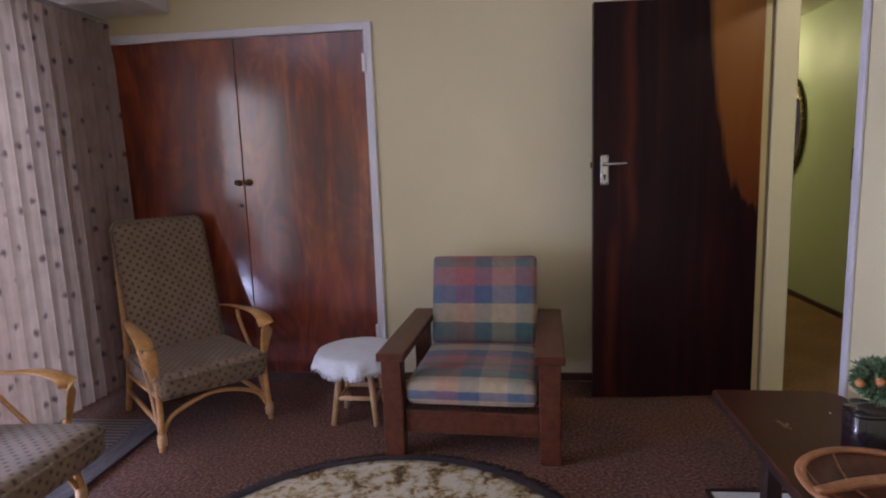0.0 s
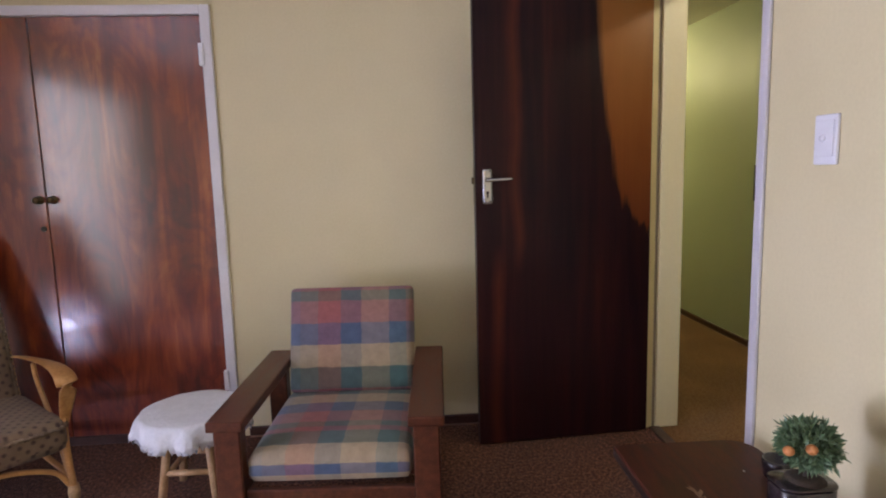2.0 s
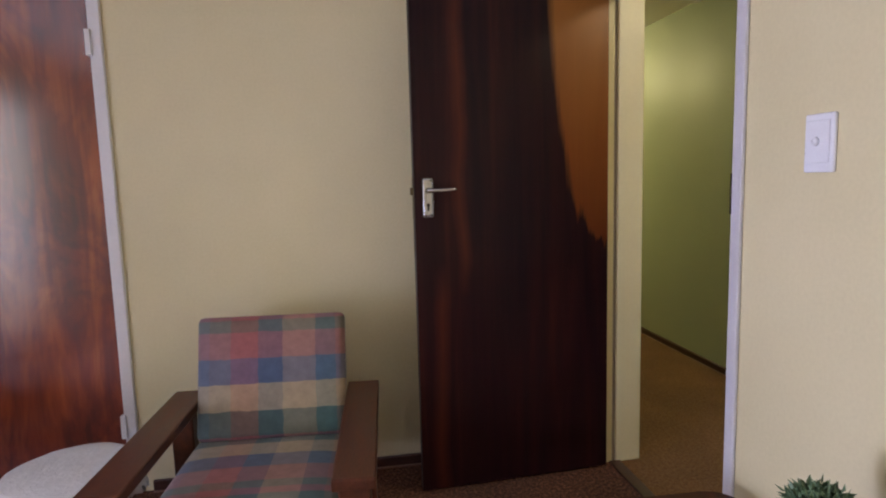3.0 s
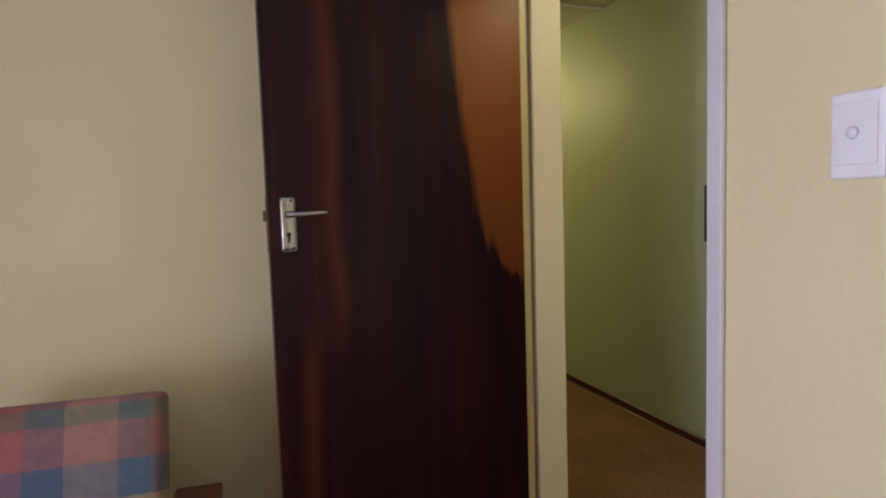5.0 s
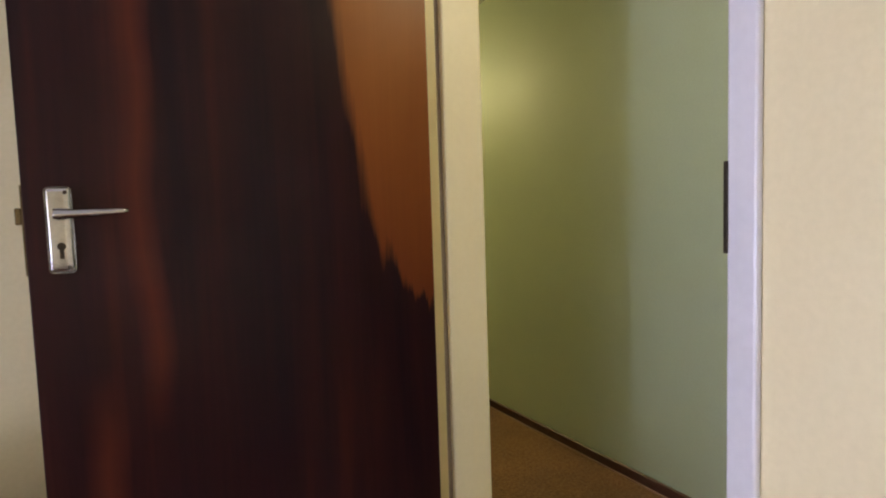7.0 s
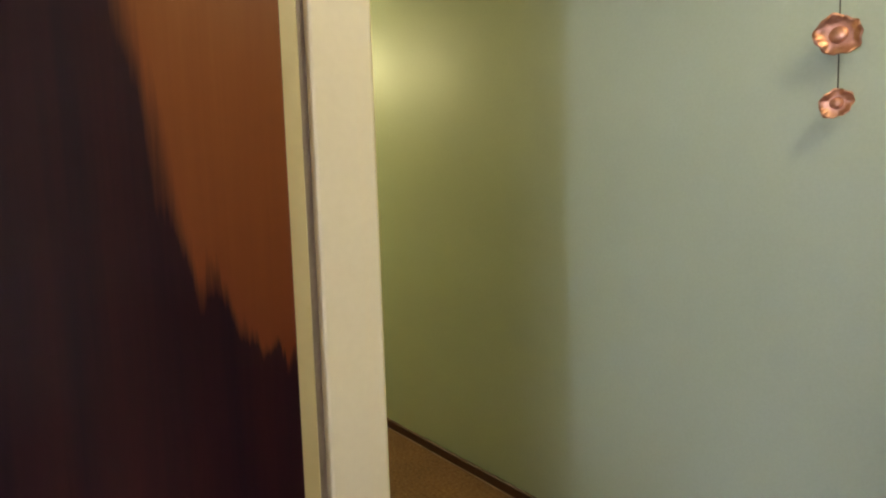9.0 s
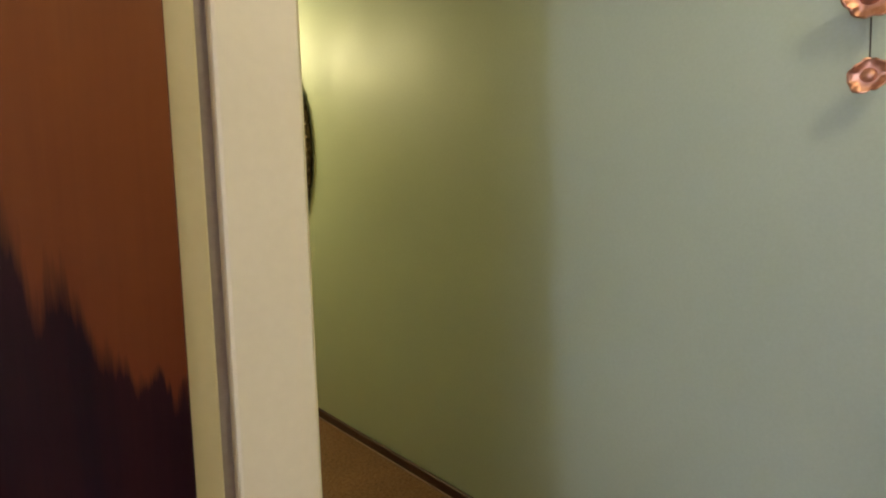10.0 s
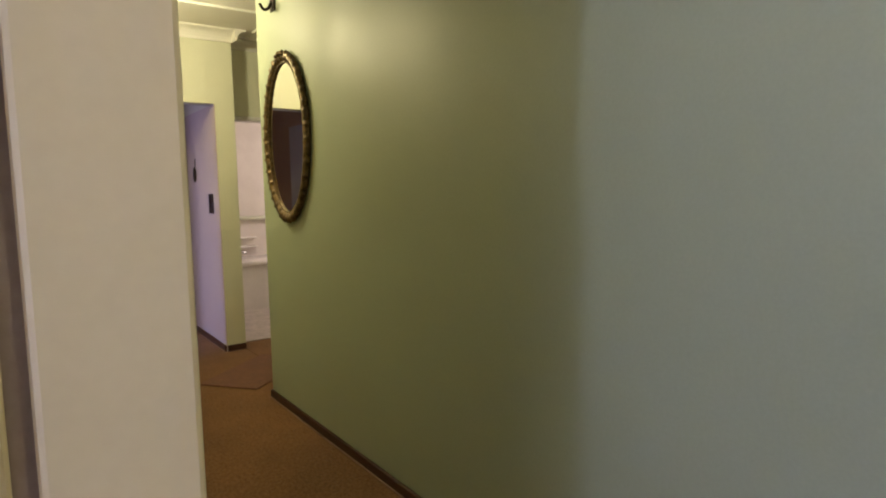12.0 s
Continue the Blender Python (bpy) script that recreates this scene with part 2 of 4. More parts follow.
def door_veneer():
    """Dark brown veneer with red streaks and a paler orange sapwood patch beside the hinges."""
    m, t, b = material("dark_door_veneer")
    c = t.nodes.new("ShaderNodeTexCoord")
    sep = t.nodes.new("ShaderNodeSeparateXYZ")
    t.links.new(c.outputs["Object"], sep.inputs[0])
    u = calc(t, "MULTIPLY", sep.outputs[0], -1.0)
    z = sep.outputs[2]
    streak = noise_of(t, coords(t, (11, 1, 0.75)), 1.0, 4, 0.5, 0.5)
    grain = noise_of(t, coords(t, (120, 1, 2.5)), 1.0, 4, 0.6)
    s = calc(t, "ADD", calc(t, "MULTIPLY", streak, 0.8), calc(t, "MULTIPLY", grain, 0.2))
    dark = ramp(t, s, [(0.38, (0.0090, 0.0032, 0.0055)), (0.58, (0.022, 0.0056, 0.0060)), (0.74, (0.042, 0.0098, 0.0070))])
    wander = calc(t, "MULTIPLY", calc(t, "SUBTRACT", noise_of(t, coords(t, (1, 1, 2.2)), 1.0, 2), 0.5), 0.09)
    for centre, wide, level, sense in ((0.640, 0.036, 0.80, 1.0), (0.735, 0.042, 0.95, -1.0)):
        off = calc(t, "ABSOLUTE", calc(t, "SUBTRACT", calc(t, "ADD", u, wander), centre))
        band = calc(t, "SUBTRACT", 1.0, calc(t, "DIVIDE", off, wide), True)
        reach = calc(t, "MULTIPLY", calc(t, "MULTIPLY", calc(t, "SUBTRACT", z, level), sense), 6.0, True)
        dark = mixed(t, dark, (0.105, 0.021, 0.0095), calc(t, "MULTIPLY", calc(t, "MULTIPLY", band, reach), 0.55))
    # patch tone: deep orange low down, paler with height
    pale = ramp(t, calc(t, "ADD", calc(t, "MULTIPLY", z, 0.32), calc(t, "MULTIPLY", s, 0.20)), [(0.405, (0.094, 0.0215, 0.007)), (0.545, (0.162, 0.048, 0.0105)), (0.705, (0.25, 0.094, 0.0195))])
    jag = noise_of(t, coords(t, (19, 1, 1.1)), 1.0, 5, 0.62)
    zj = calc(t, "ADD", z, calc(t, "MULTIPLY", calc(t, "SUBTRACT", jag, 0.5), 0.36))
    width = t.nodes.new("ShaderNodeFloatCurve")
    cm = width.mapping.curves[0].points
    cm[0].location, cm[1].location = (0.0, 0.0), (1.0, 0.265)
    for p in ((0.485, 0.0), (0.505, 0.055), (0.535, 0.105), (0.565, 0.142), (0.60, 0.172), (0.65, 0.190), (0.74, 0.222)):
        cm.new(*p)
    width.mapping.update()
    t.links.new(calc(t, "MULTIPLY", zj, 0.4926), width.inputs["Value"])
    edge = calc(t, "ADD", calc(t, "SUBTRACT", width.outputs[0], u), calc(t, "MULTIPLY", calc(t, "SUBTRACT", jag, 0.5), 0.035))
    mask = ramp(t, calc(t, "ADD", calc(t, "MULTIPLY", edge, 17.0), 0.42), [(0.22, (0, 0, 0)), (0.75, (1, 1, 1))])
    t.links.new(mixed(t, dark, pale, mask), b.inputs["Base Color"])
    b.inputs["Roughness"].default_value = 0.36
    b.inputs["Specular IOR Level"].default_value = 0.15
    b.inputs["Coat Weight"].default_value = 0.03
    b.inputs["Coat Roughness"].default_value = 0.25
    bump(t, b, grain, 0.05, 0.001)
    return m


def plaid():
    """Soft madras check in red, blue, tan and teal; X across, Y along the cushion, metres."""
    m, t, b = material("plaid_cushion_cloth")
    c = t.nodes.new("ShaderNodeTexCoord")
    wob = t.nodes.new("ShaderNodeVectorMath")
    wob.operation = "ADD"
    n = node(t, "TexNoise", Scale=22.0, Detail=3.0)
    t.links.new(c.outputs["UV"], n.inputs["Vector"])
    small = t.nodes.new("ShaderNodeVectorMath")
    small.operation = "SCALE"
    small.inputs["Scale"].default_value = 0.012
    t.links.new(n.outputs["Color"], small.inputs[0])
    t.links.new(c.outputs["UV"], wob.inputs[0])
    t.links.new(small.outputs[0], wob.inputs[1])
    sep = t.nodes.new("ShaderNodeSeparateXYZ")
    t.links.new(wob.outputs[0], sep.inputs[0])
    across = ramp(t, calc(t, "FRACT", calc(t, "MULTIPLY", sep.outputs[0], 1 / 0.56)),
                  [(0.0, (0.16, 0.17, 0.22)), (0.10, (0.22, 0.17, 0.17)), (0.24, (0.33, 0.09, 0.09)), (0.42, (0.08, 0.105, 0.17)), (0.58, (0.36, 0.26, 0.19)), (0.80, (0.085, 0.15, 0.18)), (0.93, (0.24, 0.15, 0.14))], True)
    along = ramp(t, calc(t, "FRACT", calc(t, "ADD", calc(t, "MULTIPLY", sep.outputs[1], 1 / 0.465), 0.035)),
                 [(0.0, (0.26, 0.07, 0.07)), (0.08, (0.045, 0.105, 0.075)), (0.28, (0.39, 0.31, 0.17)), (0.49, (0.060, 0.095, 0.17)), (0.69, (0.29, 0.10, 0.09)), (0.90, (0.09, 0.11, 0.075))], True)
    base = mixed(t, across, along, 0.62)
    blot = noise_of(t, c.outputs["UV"], 26, 4, 0.65)
    weave = noise_of(t, c.outputs["UV"], 500, 2, 0.6)
    pale = ramp(t, blot, [(0.35, (0.84, 0.83, 0.82)), (0.7, (1.08, 1.06, 1.05))])
    t.links.new(mixed(t, base, pale, 1.0, "MULTIPLY"), b.inputs["Base Color"])
    b.inputs["Roughness"].default_value = 0.85
    b.inputs["Sheen Weight"].default_value = 0.15
    bump(t, b, weave, 0.4, 0.002)
    return m


def dotted(name, ground_a, ground_b, spot, pitch, size, thin=False, stretch=(1, 1, 1), rand=0.25, soft=0.10):
    """Cloth with small scattered motifs."""
    m, t, b = material(name)
    v = coords(t, stretch, "UV")
    v.node.inputs["Rotation"].default_value = (0, 0, radians(38))
    vor = node(t, "TexVoronoi", Scale=1 / pitch, Randomness=rand)
    vor.voronoi_dimensions = "2D"
    t.links.new(v, vor.inputs["Vector"])
    rag = noise_of(t, v, 3.2 / pitch, 3, 0.7)
    d = calc(t, "ADD", vor.outputs["Distance"], calc(t, "MULTIPLY", calc(t, "SUBTRACT", rag, 0.5), 0.25))
    base = ramp(t, noise_of(t, v, 9, 4), [(0.35, ground_a), (0.65, ground_b)])
    mask = ramp(t, d, [(size, (1, 1, 1)), (size + soft, (0, 0, 0))])
    t.links.new(mixed(t, base, spot, mask), b.inputs["Base Color"])
    b.inputs["Roughness"].default_value = 0.9
    b.inputs["Sheen Weight"].default_value = 0.1
    bump(t, b, noise_of(t, v, 420, 2, 0.6), 0.45, 0.002)
    if thin:
        tr = node(t, "BsdfTranslucent")
        t.links.new(mixed(t, base, spot, mask), tr.inputs["Color"])
        mx = node(t, "MixShader", Fac=0.58)
        t.links.new(b.outputs[0], mx.inputs[1])
        t.links.new(tr.outputs[0], mx.inputs[2])
        t.links.new(mx.outputs[0], t.nodes["Material Output"].inputs["Surface"])
    return m


def rug_pile():
    m, t, b = material("cream_and_brown_rug_pile")
    v = coords(t)
    a, c = noise_of(t, v, 9, 4, 0.6, 0.8), noise_of(t, v, 26, 4, 0.65, 0.5)
    s = calc(t, "ADD", calc(t, "MULTIPLY", a, 0.55), calc(t, "MULTIPLY", c, 0.45))
    t.links.new(ramp(t, s, [(0.38, (0.075, 0.042, 0.028)), (0.44, (0.22, 0.14, 0.06)), (0.485, (0.40, 0.31, 0.17)), (0.53, (0.54, 0.47, 0.34)), (0.68, (0.60, 0.55, 0.46))]), b.inputs["Base Color"])
    b.inputs["Roughness"].default_value = 1.0
    b.inputs["Specular IOR Level"].default_value = 0.1
    bump(t, b, noise_of(t, v, 220, 3, 0.7), 0.8, 0.006)
    return m


def striped_mat():
    m, t, b = material("grey_striped_weave")
    v = coords(t)
    w = node(t, "TexWave", Scale=9.5, Distortion=0.6, Detail=2.0)
    w.bands_direction = "Y"
    t.links.new(v, w.inputs["Vector"])
    t.links.new(ramp(t, w.outputs["Fac"], [(0.18, (0.03, 0.024, 0.026)), (0.42, (0.16, 0.122, 0.105))]), b.inputs["Base Color"])
    b.inputs["Roughness"].default_value = 0.95
    bump(t, b, noise_of(t, v, 300, 2), 0.7, 0.003)
    return m


def glass(name):
    m, t, b = material(name)
    b.inputs["Transmission Weight"].default_value = 1.0
    b.inputs["Roughness"].default_value = 0.0
    b.inputs["IOR"].default_value = 1.02
    return m


def mirror_glass():
    m, t, b = material("silvered_mirror")
    b.inputs["Metallic"].default_value = 1.0
    b.inputs["Base Color"].default_value = (0.86, 0.86, 0.84, 1)
    b.inputs["Roughness"].default_value = 0.015
    return m


CARPET, MAHOGANY, DOOR_VENEER, PLAID = carpet("mottled_maroon_carpet", (0.022, 0.0070, 0.0042), (0.102, 0.036, 0.0185), (0.29, 0.137, 0.076)), mahogany(), door_veneer(), plaid()
CARPET_TAN = carpet("tan_brown_carpet", (0.108, 0.050, 0.017), (0.178, 0.090, 0.034), (0.25, 0.138, 0.060))
CUSHION = dotted("beige_dotted_cushion_cloth", (0.172, 0.118, 0.072), (0.218, 0.153, 0.098), (0.058, 0.034, 0.027), 0.034, 0.10, rand=0.10, soft=0.24)
CURTAIN = dotted("beige_floral_curtain_cloth", (0.44, 0.35, 0.31), (0.53, 0.425, 0.38), (0.15, 0.10, 0.115), 0.15, 0.045, True, rand=0.75, soft=0.11)
CLOTH = mottled("white_crochet_cotton", (0.66, 0.67, 0.70), (0.76, 0.77, 0.80), 0.9, 14, 75, 0.9, 0.004)
RUG, STRIPES, GLASS, MIRROR = rug_pile(), striped_mat(), glass("window_glass"), mirror_glass()


# ---- mesh helpers ----
def part(name, bm, mat, parent=None, label="", smooth=False):
    me = bpy.data.meshes.new(name)
    bmesh.ops.recalc_face_normals(bm, faces=bm.faces)
    bm.to_mesh(me)
    bm.free()
    me.materials.append(mat)
    if smooth:
        me.shade_smooth()
    ob = new(name, me)
    ob.parent = parent
    if label:
        ob["label"] = label
    return ob


def thing(name, m, label, category, group="", kind=""):
    ob = new(name)
    ob.empty_display_size = 0.1
    ob.matrix_world = m
    return tagged(ob, label, category, group, kind)


def box(bm, x0, x1, y0, y1, z0, z1, bev=0.0, seg=1):
    vs = bmesh.ops.create_cube(bm, size=1.0)["verts"]
    for v in vs:
        v.co = Vector(((x0 + x1) / 2 + v.co.x * (x1 - x0), (y0 + y1) / 2 + v.co.y * (y1 - y0), (z0 + z1) / 2 + v.co.z * (z1 - z0)))
    if bev > 0:
        es = list({e for v in vs for e in v.link_edges})
        bmesh.ops.bevel(bm, geom=es, offset=bev, segments=seg, profile=0.5, affect="EDGES")
    return bm


def boxed(*args, **kw):
    return box(bmesh.new(), *args, **kw)


def structure(name, bm, mat, label="", smooth=False):
    ob = part(name, bm, mat, None, label, smooth)
    return tagged(ob, kind="structure", category=name.split("_")[0])


def curve_points(pts, n=8):
    """Catmull-Rom through the points."""
    p = [Vector(q) for q in pts]
    p = [p[0] * 2 - p[1]] + p + [p[-1] * 2 - p[-2]]
    out = []
    for i in range(1, len(p) - 2):
        for k in range(n):
            s = k / n
            a, b, c, d = p[i - 1], p[i], p[i + 1], p[i + 2]
            out.append(0.5 * (2 * b + (c - a) * s + (2 * a - 5 * b + 4 * c - d) * s * s + (3 * b - a - 3 * c + d) * s ** 3))
    out.append(p[-2])
    return out


def tube(bm, pts, radius, seg=10, flat=1.0, up=None):
    """A round or flattened rod along pts; radius is one number or one for each point."""
    n = len(pts)
    rad = radius if isinstance(radius, (list, tuple)) else [radius] * n
    rings, side = [], None
    for i, p in enumerate(pts):
        ahead = (Vector(pts[min(i + 1, n - 1)]) - Vector(pts[max(i - 1, 0)])).normalized()
        if up is not None:
            side = ahead.cross(Vector(up)).normalized()
        elif side is None:
            side = ahead.orthogonal().normalized()
        else:
            side = (side - ahead * side.dot(ahead)).normalized()
        top = side.cross(ahead)
        rings.append([bm.verts.new(Vector(p) + rad[i] * (math.cos(2 * math.pi * k / seg) * side + flat * math.sin(2 * math.pi * k / seg) * top)) for k in range(seg)])
    for a, b in zip(rings, rings[1:]):
        for k in range(seg):
            bm.faces.new((a[k], a[(k + 1) % seg], b[(k + 1) % seg], b[k]))
    bm.faces.new(rings[0][::-1])
    bm.faces.new(rings[-1])
    return bm


def lathe(bm, profile, seg=32, centre=(0, 0), wave=None, caps=True):
    """Turn (radius, z) pairs round a vertical axis."""
    rings = []
    for j, (r, z) in enumerate(profile):
        ring = []
        for k in range(seg):
            a = 2 * math.pi * k / seg
            rr, zz = wave(j, a, r, z) if wave else (r, z)
            ring.append(bm.verts.new((centre[0] + rr * math.cos(a), centre[1] + rr * math.sin(a), zz)))
        rings.append(ring)
    for a, b in zip(rings, rings[1:]):
        for k in range(seg):
            bm.faces.new((a[k], a[(k + 1) % seg], b[(k + 1) % seg], b[k]))
    if caps and profile[0][0] > 1e-4:
        bm.faces.new(rings[0][::-1])
    if caps and profile[-1][0] > 1e-4:
        bm.faces.new(rings[-1])
    return bm


def cushion(w, d, h, puff=0.012, n=14, flip=None, corner=0.05):
    """A padded slab with soft edges, w across X, d along Y, h thick; its UVs are metres over its skin."""
    bm = bmesh.new()
    uv = bm.loops.layers.uv.new("UVMap")
    grid = {}
    prof = [(0.0, 0.0), (0.35, 0.30), (0.70, 0.62), (0.93, 0.88), (1.0, 1.0)]
    r = min(0.028, h * 0.42)

    def at(i, j, top):
        sx, sy = 2 * i / n - 1, 2 * j / n - 1
        ex, ey = 1 - abs(sx), 1 - abs(sy)
        x, y = sx * w / 2, sy * d / 2
        k = min(1.0, min(ex * w / 2, ey * d / 2) / r)
        edge = 1 - math.sqrt(max(0.0, 1 - (1 - k) ** 2))
        z = h / 2 - edge * r + puff * (1 - sx ** 4) * (1 - sy ** 4)
        dx, dy = abs(x) - (w / 2 - corner), abs(y) - (d / 2 - corner)
        if dx > 0 and dy > 0:
            pull = max(dx, dy) / math.hypot(dx, dy)
            x = math.copysign(w / 2 - corner + dx * pull, x)
            y = math.copysign(d / 2 - corner + dy * pull, y)
        return Vector((x, y, z if top else -z + puff * 0.8))

    ticks = [0, 0.3, 0.7, 1.4] + [2 + (n - 4) * q / 8 for q in range(9)] + [n - 1.4, n - 0.7, n - 0.3, n]
    for top in (True, False):
        for i in ticks:
            for j in ticks:
                grid[i, j, top] = bm.verts.new(at(i, j, top))
    for top in (True, False):
        for a, i in enumerate(ticks[:-1]):
            for c, j in enumerate(ticks[:-1]):
                i2, j2 = ticks[a + 1], ticks[c + 1]
                f = bm.faces.new([grid[i, j, top], grid[i2, j, top], grid[i2, j2, top], grid[i, j2, top]])
                for lp in f.loops:
                    lp[uv].uv = (lp.vert.co.x + w / 2, lp.vert.co.y + d / 2)
    rim = [(i, 0) for i in ticks] + [(n, j) for j in ticks[1:]] + [(i, n) for i in ticks[::-1][1:]] + [(0, j) for j in ticks[::-1][1:-1]]
    for k, a in enumerate(rim):
        c = rim[(k + 1) % len(rim)]
        f = bm.faces.new([grid[*a, True], grid[*c, True], grid[*c, False], grid[*a, False]])
        for lp in f.loops:
            co = lp.vert.co
            lift = h / 2 - co.z
            ux, uy = co.x + w / 2, co.y + d / 2
            if abs(a[1] - c[1]) < 1e-6:
                uy += lift * (1 if a[1] > n / 2 else -1)
            else:
                ux += lift * (1 if a[0] > n / 2 else -1)
            lp[uv].uv = (ux, uy)
    if flip is not None:
        for f in bm.faces:
            for lp in f.loops:
                lp[uv].uv = (lp[uv].uv[0], flip - lp[uv].uv[1])
    return bm


def piping(w, d, z, r=0.006, corner=0.05):
    """A lumpy cord round the edge of a cushion."""
    path = []
    for cx, cy, a0 in ((w / 2 - corner, d / 2 - corner, 0), (-w / 2 + corner, d / 2 - corner, 90), (-w / 2 + corner, -d / 2 + corner, 180), (w / 2 - corner, -d / 2 + corner, 270)):
        for k in range(7):
            a = radians(a0 + 15 * k)
            path.append(Vector((cx + corner * math.cos(a), cy + corner * math.sin(a), z)))
    path.append(path[0])
    pts, rad, run = [], [], 0.0
    for a, b in zip(path, path[1:]):
        steps = max(1, round((b - a).length / 0.0055))
        for q in range(steps):
            pts.append(a.lerp(b, q / steps))
            run += (b - a).length / steps
            rad.append(r * (1 + 0.4 * math.sin(run * 2 * math.pi / 0.024)))
    pts.append(path[0])
    rad.append(rad[0])
    return tube(bmesh.new(), pts, rad, 6)


# ---- structure: lounge ----
WEST, SOUTH, CEIL = -3.75, -4.5, 2.42
DOOR_N, DOOR_S, DOOR_TOP = -0.185, -1.037, 2.05
EAST_T = 0.165
GREEN_X, GREEN_END = 1.244, 2.693

structure("floor", boxed(WEST - 0.1, 0.06, SOUTH - 0.1, 0.1, -0.1, 0.0), CARPET, "mottled maroon-brown carpet")
structure("floor_corridor", boxed(0.064, 1.47, SOUTH, 6.5, -0.1, 0.0), CARPET_TAN, "brown corridor carpet")
structure("floor_corridor", boxed(1.474, 3.4, GREEN_END - 0.3, 4.10, -0.1, 0.0), CARPET_TAN, "brown corridor carpet")
structure("floor_end_room", boxed(-1.2, 0.06, 3.8, 6.5, -0.1, 0.0), CARPET_TAN, "brown carpet of the end room")
structure("ceiling", boxed(WEST - 0.1, EAST_T, SOUTH - 0.1, 0.12, CEIL, CEIL + 0.1), CEILING, "white lounge ceiling")

# north wall with the built-in cupboard's opening
structure("wall_north", boxed(-2.0, -0.002, 0.0, 0.12, 0.0, CEIL), CREAM, "cream painted wall")
structure("wall_north_over_cupboard", boxed(WEST, -2.0, 0.0, 0.12, 2.055, CEIL), CREAM, "cream painted wall over the cupboard")
structure("wall_north_side", boxed(WEST, -3.60, 0.0, 0.12, 0.0, 2.055), CREAM, "cream wall beside the curtain")
structure("wall_cupboard_back", boxed(-3.64, -1.96, 0.55, 0.60, 0.0, 2.1), PINKISH, "cupboard back panel")

# east wall with the doorway
structure("wall_east", boxed(0.0, EAST_T, SOUTH, DOOR_S - 0.035, 0.0, CEIL), CREAM, "cream painted wall")
structure("wall_east_nib", boxed(0.0, EAST_T, DOOR_N + 0.035, 3.9, 0.0, CEIL), CREAM, "cream painted wall")
structure("wall_east_lintel", boxed(0.0, EAST_T, DOOR_S - 0.035, DOOR_N + 0.035, DOOR_TOP + 0.04, CEIL), CREAM, "cream wall over the doorway")
structure("wall_south", boxed(WEST, EAST_T, SOUTH - 0.1, SOUTH, 0.0, CEIL), CREAM, "cream painted wall")

# west wall with the glazed sliding door
WIN_N, WIN_S, WIN_TOP = -0.55, -3.38, 2.10
structure("wall_west", boxed(WEST - 0.14, WEST, WIN_N, 0.12, 0.0, CEIL), CREAM, "cream painted wall")
structure("wall_west_end", boxed(WEST - 0.14, WEST, SOUTH - 0.1, WIN_S, 0.0, CEIL), CREAM, "cream painted wall")
structure("wall_west_lintel", boxed(WEST - 0.14, WEST, WIN_S, WIN_N, WIN_TOP, CEIL), CREAM, "cream wall over the glazed door")
structure("ground", boxed(-60, WEST - 0.14, -60, 60, -0.25, -0.1), GROUND, "paved ground outside")

win = thing("window_1", pose(WEST - 0.07, 0, 0), "tall aluminium sliding glass door with a curtain", "window", kind="structure")
fw = 0.05
for y0, y1, z0, z1 in ((WIN_S, WIN_S + fw, 0, WIN_TOP), (WIN_N - fw, WIN_N, 0, WIN_TOP), (-1.74, -1.69, 0, WIN_TOP)):
    part("window_frame", boxed(-0.025, 0.025, y0, y1, z0, z1, bev=0.004), CERAMIC, win)
for z0, z1 in ((0.0, 0.10), (WIN_TOP - fw, WIN_TOP)):
    part("window_frame", boxed(-0.023, 0.023, WIN_S + fw, WIN_N - fw, z0, z1, bev=0.004), CERAMIC, win)
for y0, y1 in ((WIN_S + fw, -1.74), (-1.69, WIN_N - fw)):
    ob = part("pane", boxed(-0.003, 0.003, y0, y1, 0.10, WIN_TOP - fw), GLASS, win)
    ob.visible_shadow = False


def skirting(name, x0, x1, y0, y1, h=0.075):
    structure(name, boxed(x0, x1, y0, y1, 0.004, h, bev=0.004), SKIRTING, "dark wooden skirting board")
    d = 0.006
    wide = (x0 - (d if x0 > 0.5 else 0), x1 + (d if x1 < 0.5 else 0), y0 - d, y1) if x1 - x0 < 0.1 else (x0, x1, y0 - d, y1)
    structure("trim_bead", boxed(*wide, 0.0, 0.005, bev=0.001), BEAD, "pale bead along the skirting")


skirting("baseboard", -1.955, 0.0, -0.018, -0.001, 0.05)
skirting("baseboard", -0.016, -0.001, SOUTH, -1.09, 0.06)
skirting("baseboard", GREEN_X - 0.016, GREEN_X - 0.001, SOUTH, GREEN_END, 0.05)
skirting("baseboard", 1.310, 1.325, 3.90, 6.4, 0.05)
skirting("baseboard", 1.33, 1.47, 3.885, 3.899, 0.05)
skirting("baseboard", EAST_T + 0.001, EAST_T + 0.016, DOOR_N + 0.03, 3.9, 0.05)

sky_m, sky_t, sky_b = material("bright_overcast_distance")
sky_b.inputs["Base Color"].default_value = (0.8, 0.85, 0.9, 1)
sky_b.inputs["Emission Color"].default_value = (0.86, 0.92, 1.0, 1)
sky_b.inputs["Emission Strength"].default_value = 2.2
structure("backdrop", boxed(-7.1, -7.0, -9.0, 6.0, -0.2, 6.0), sky_m, "bright hazy distance outside the glazed door")

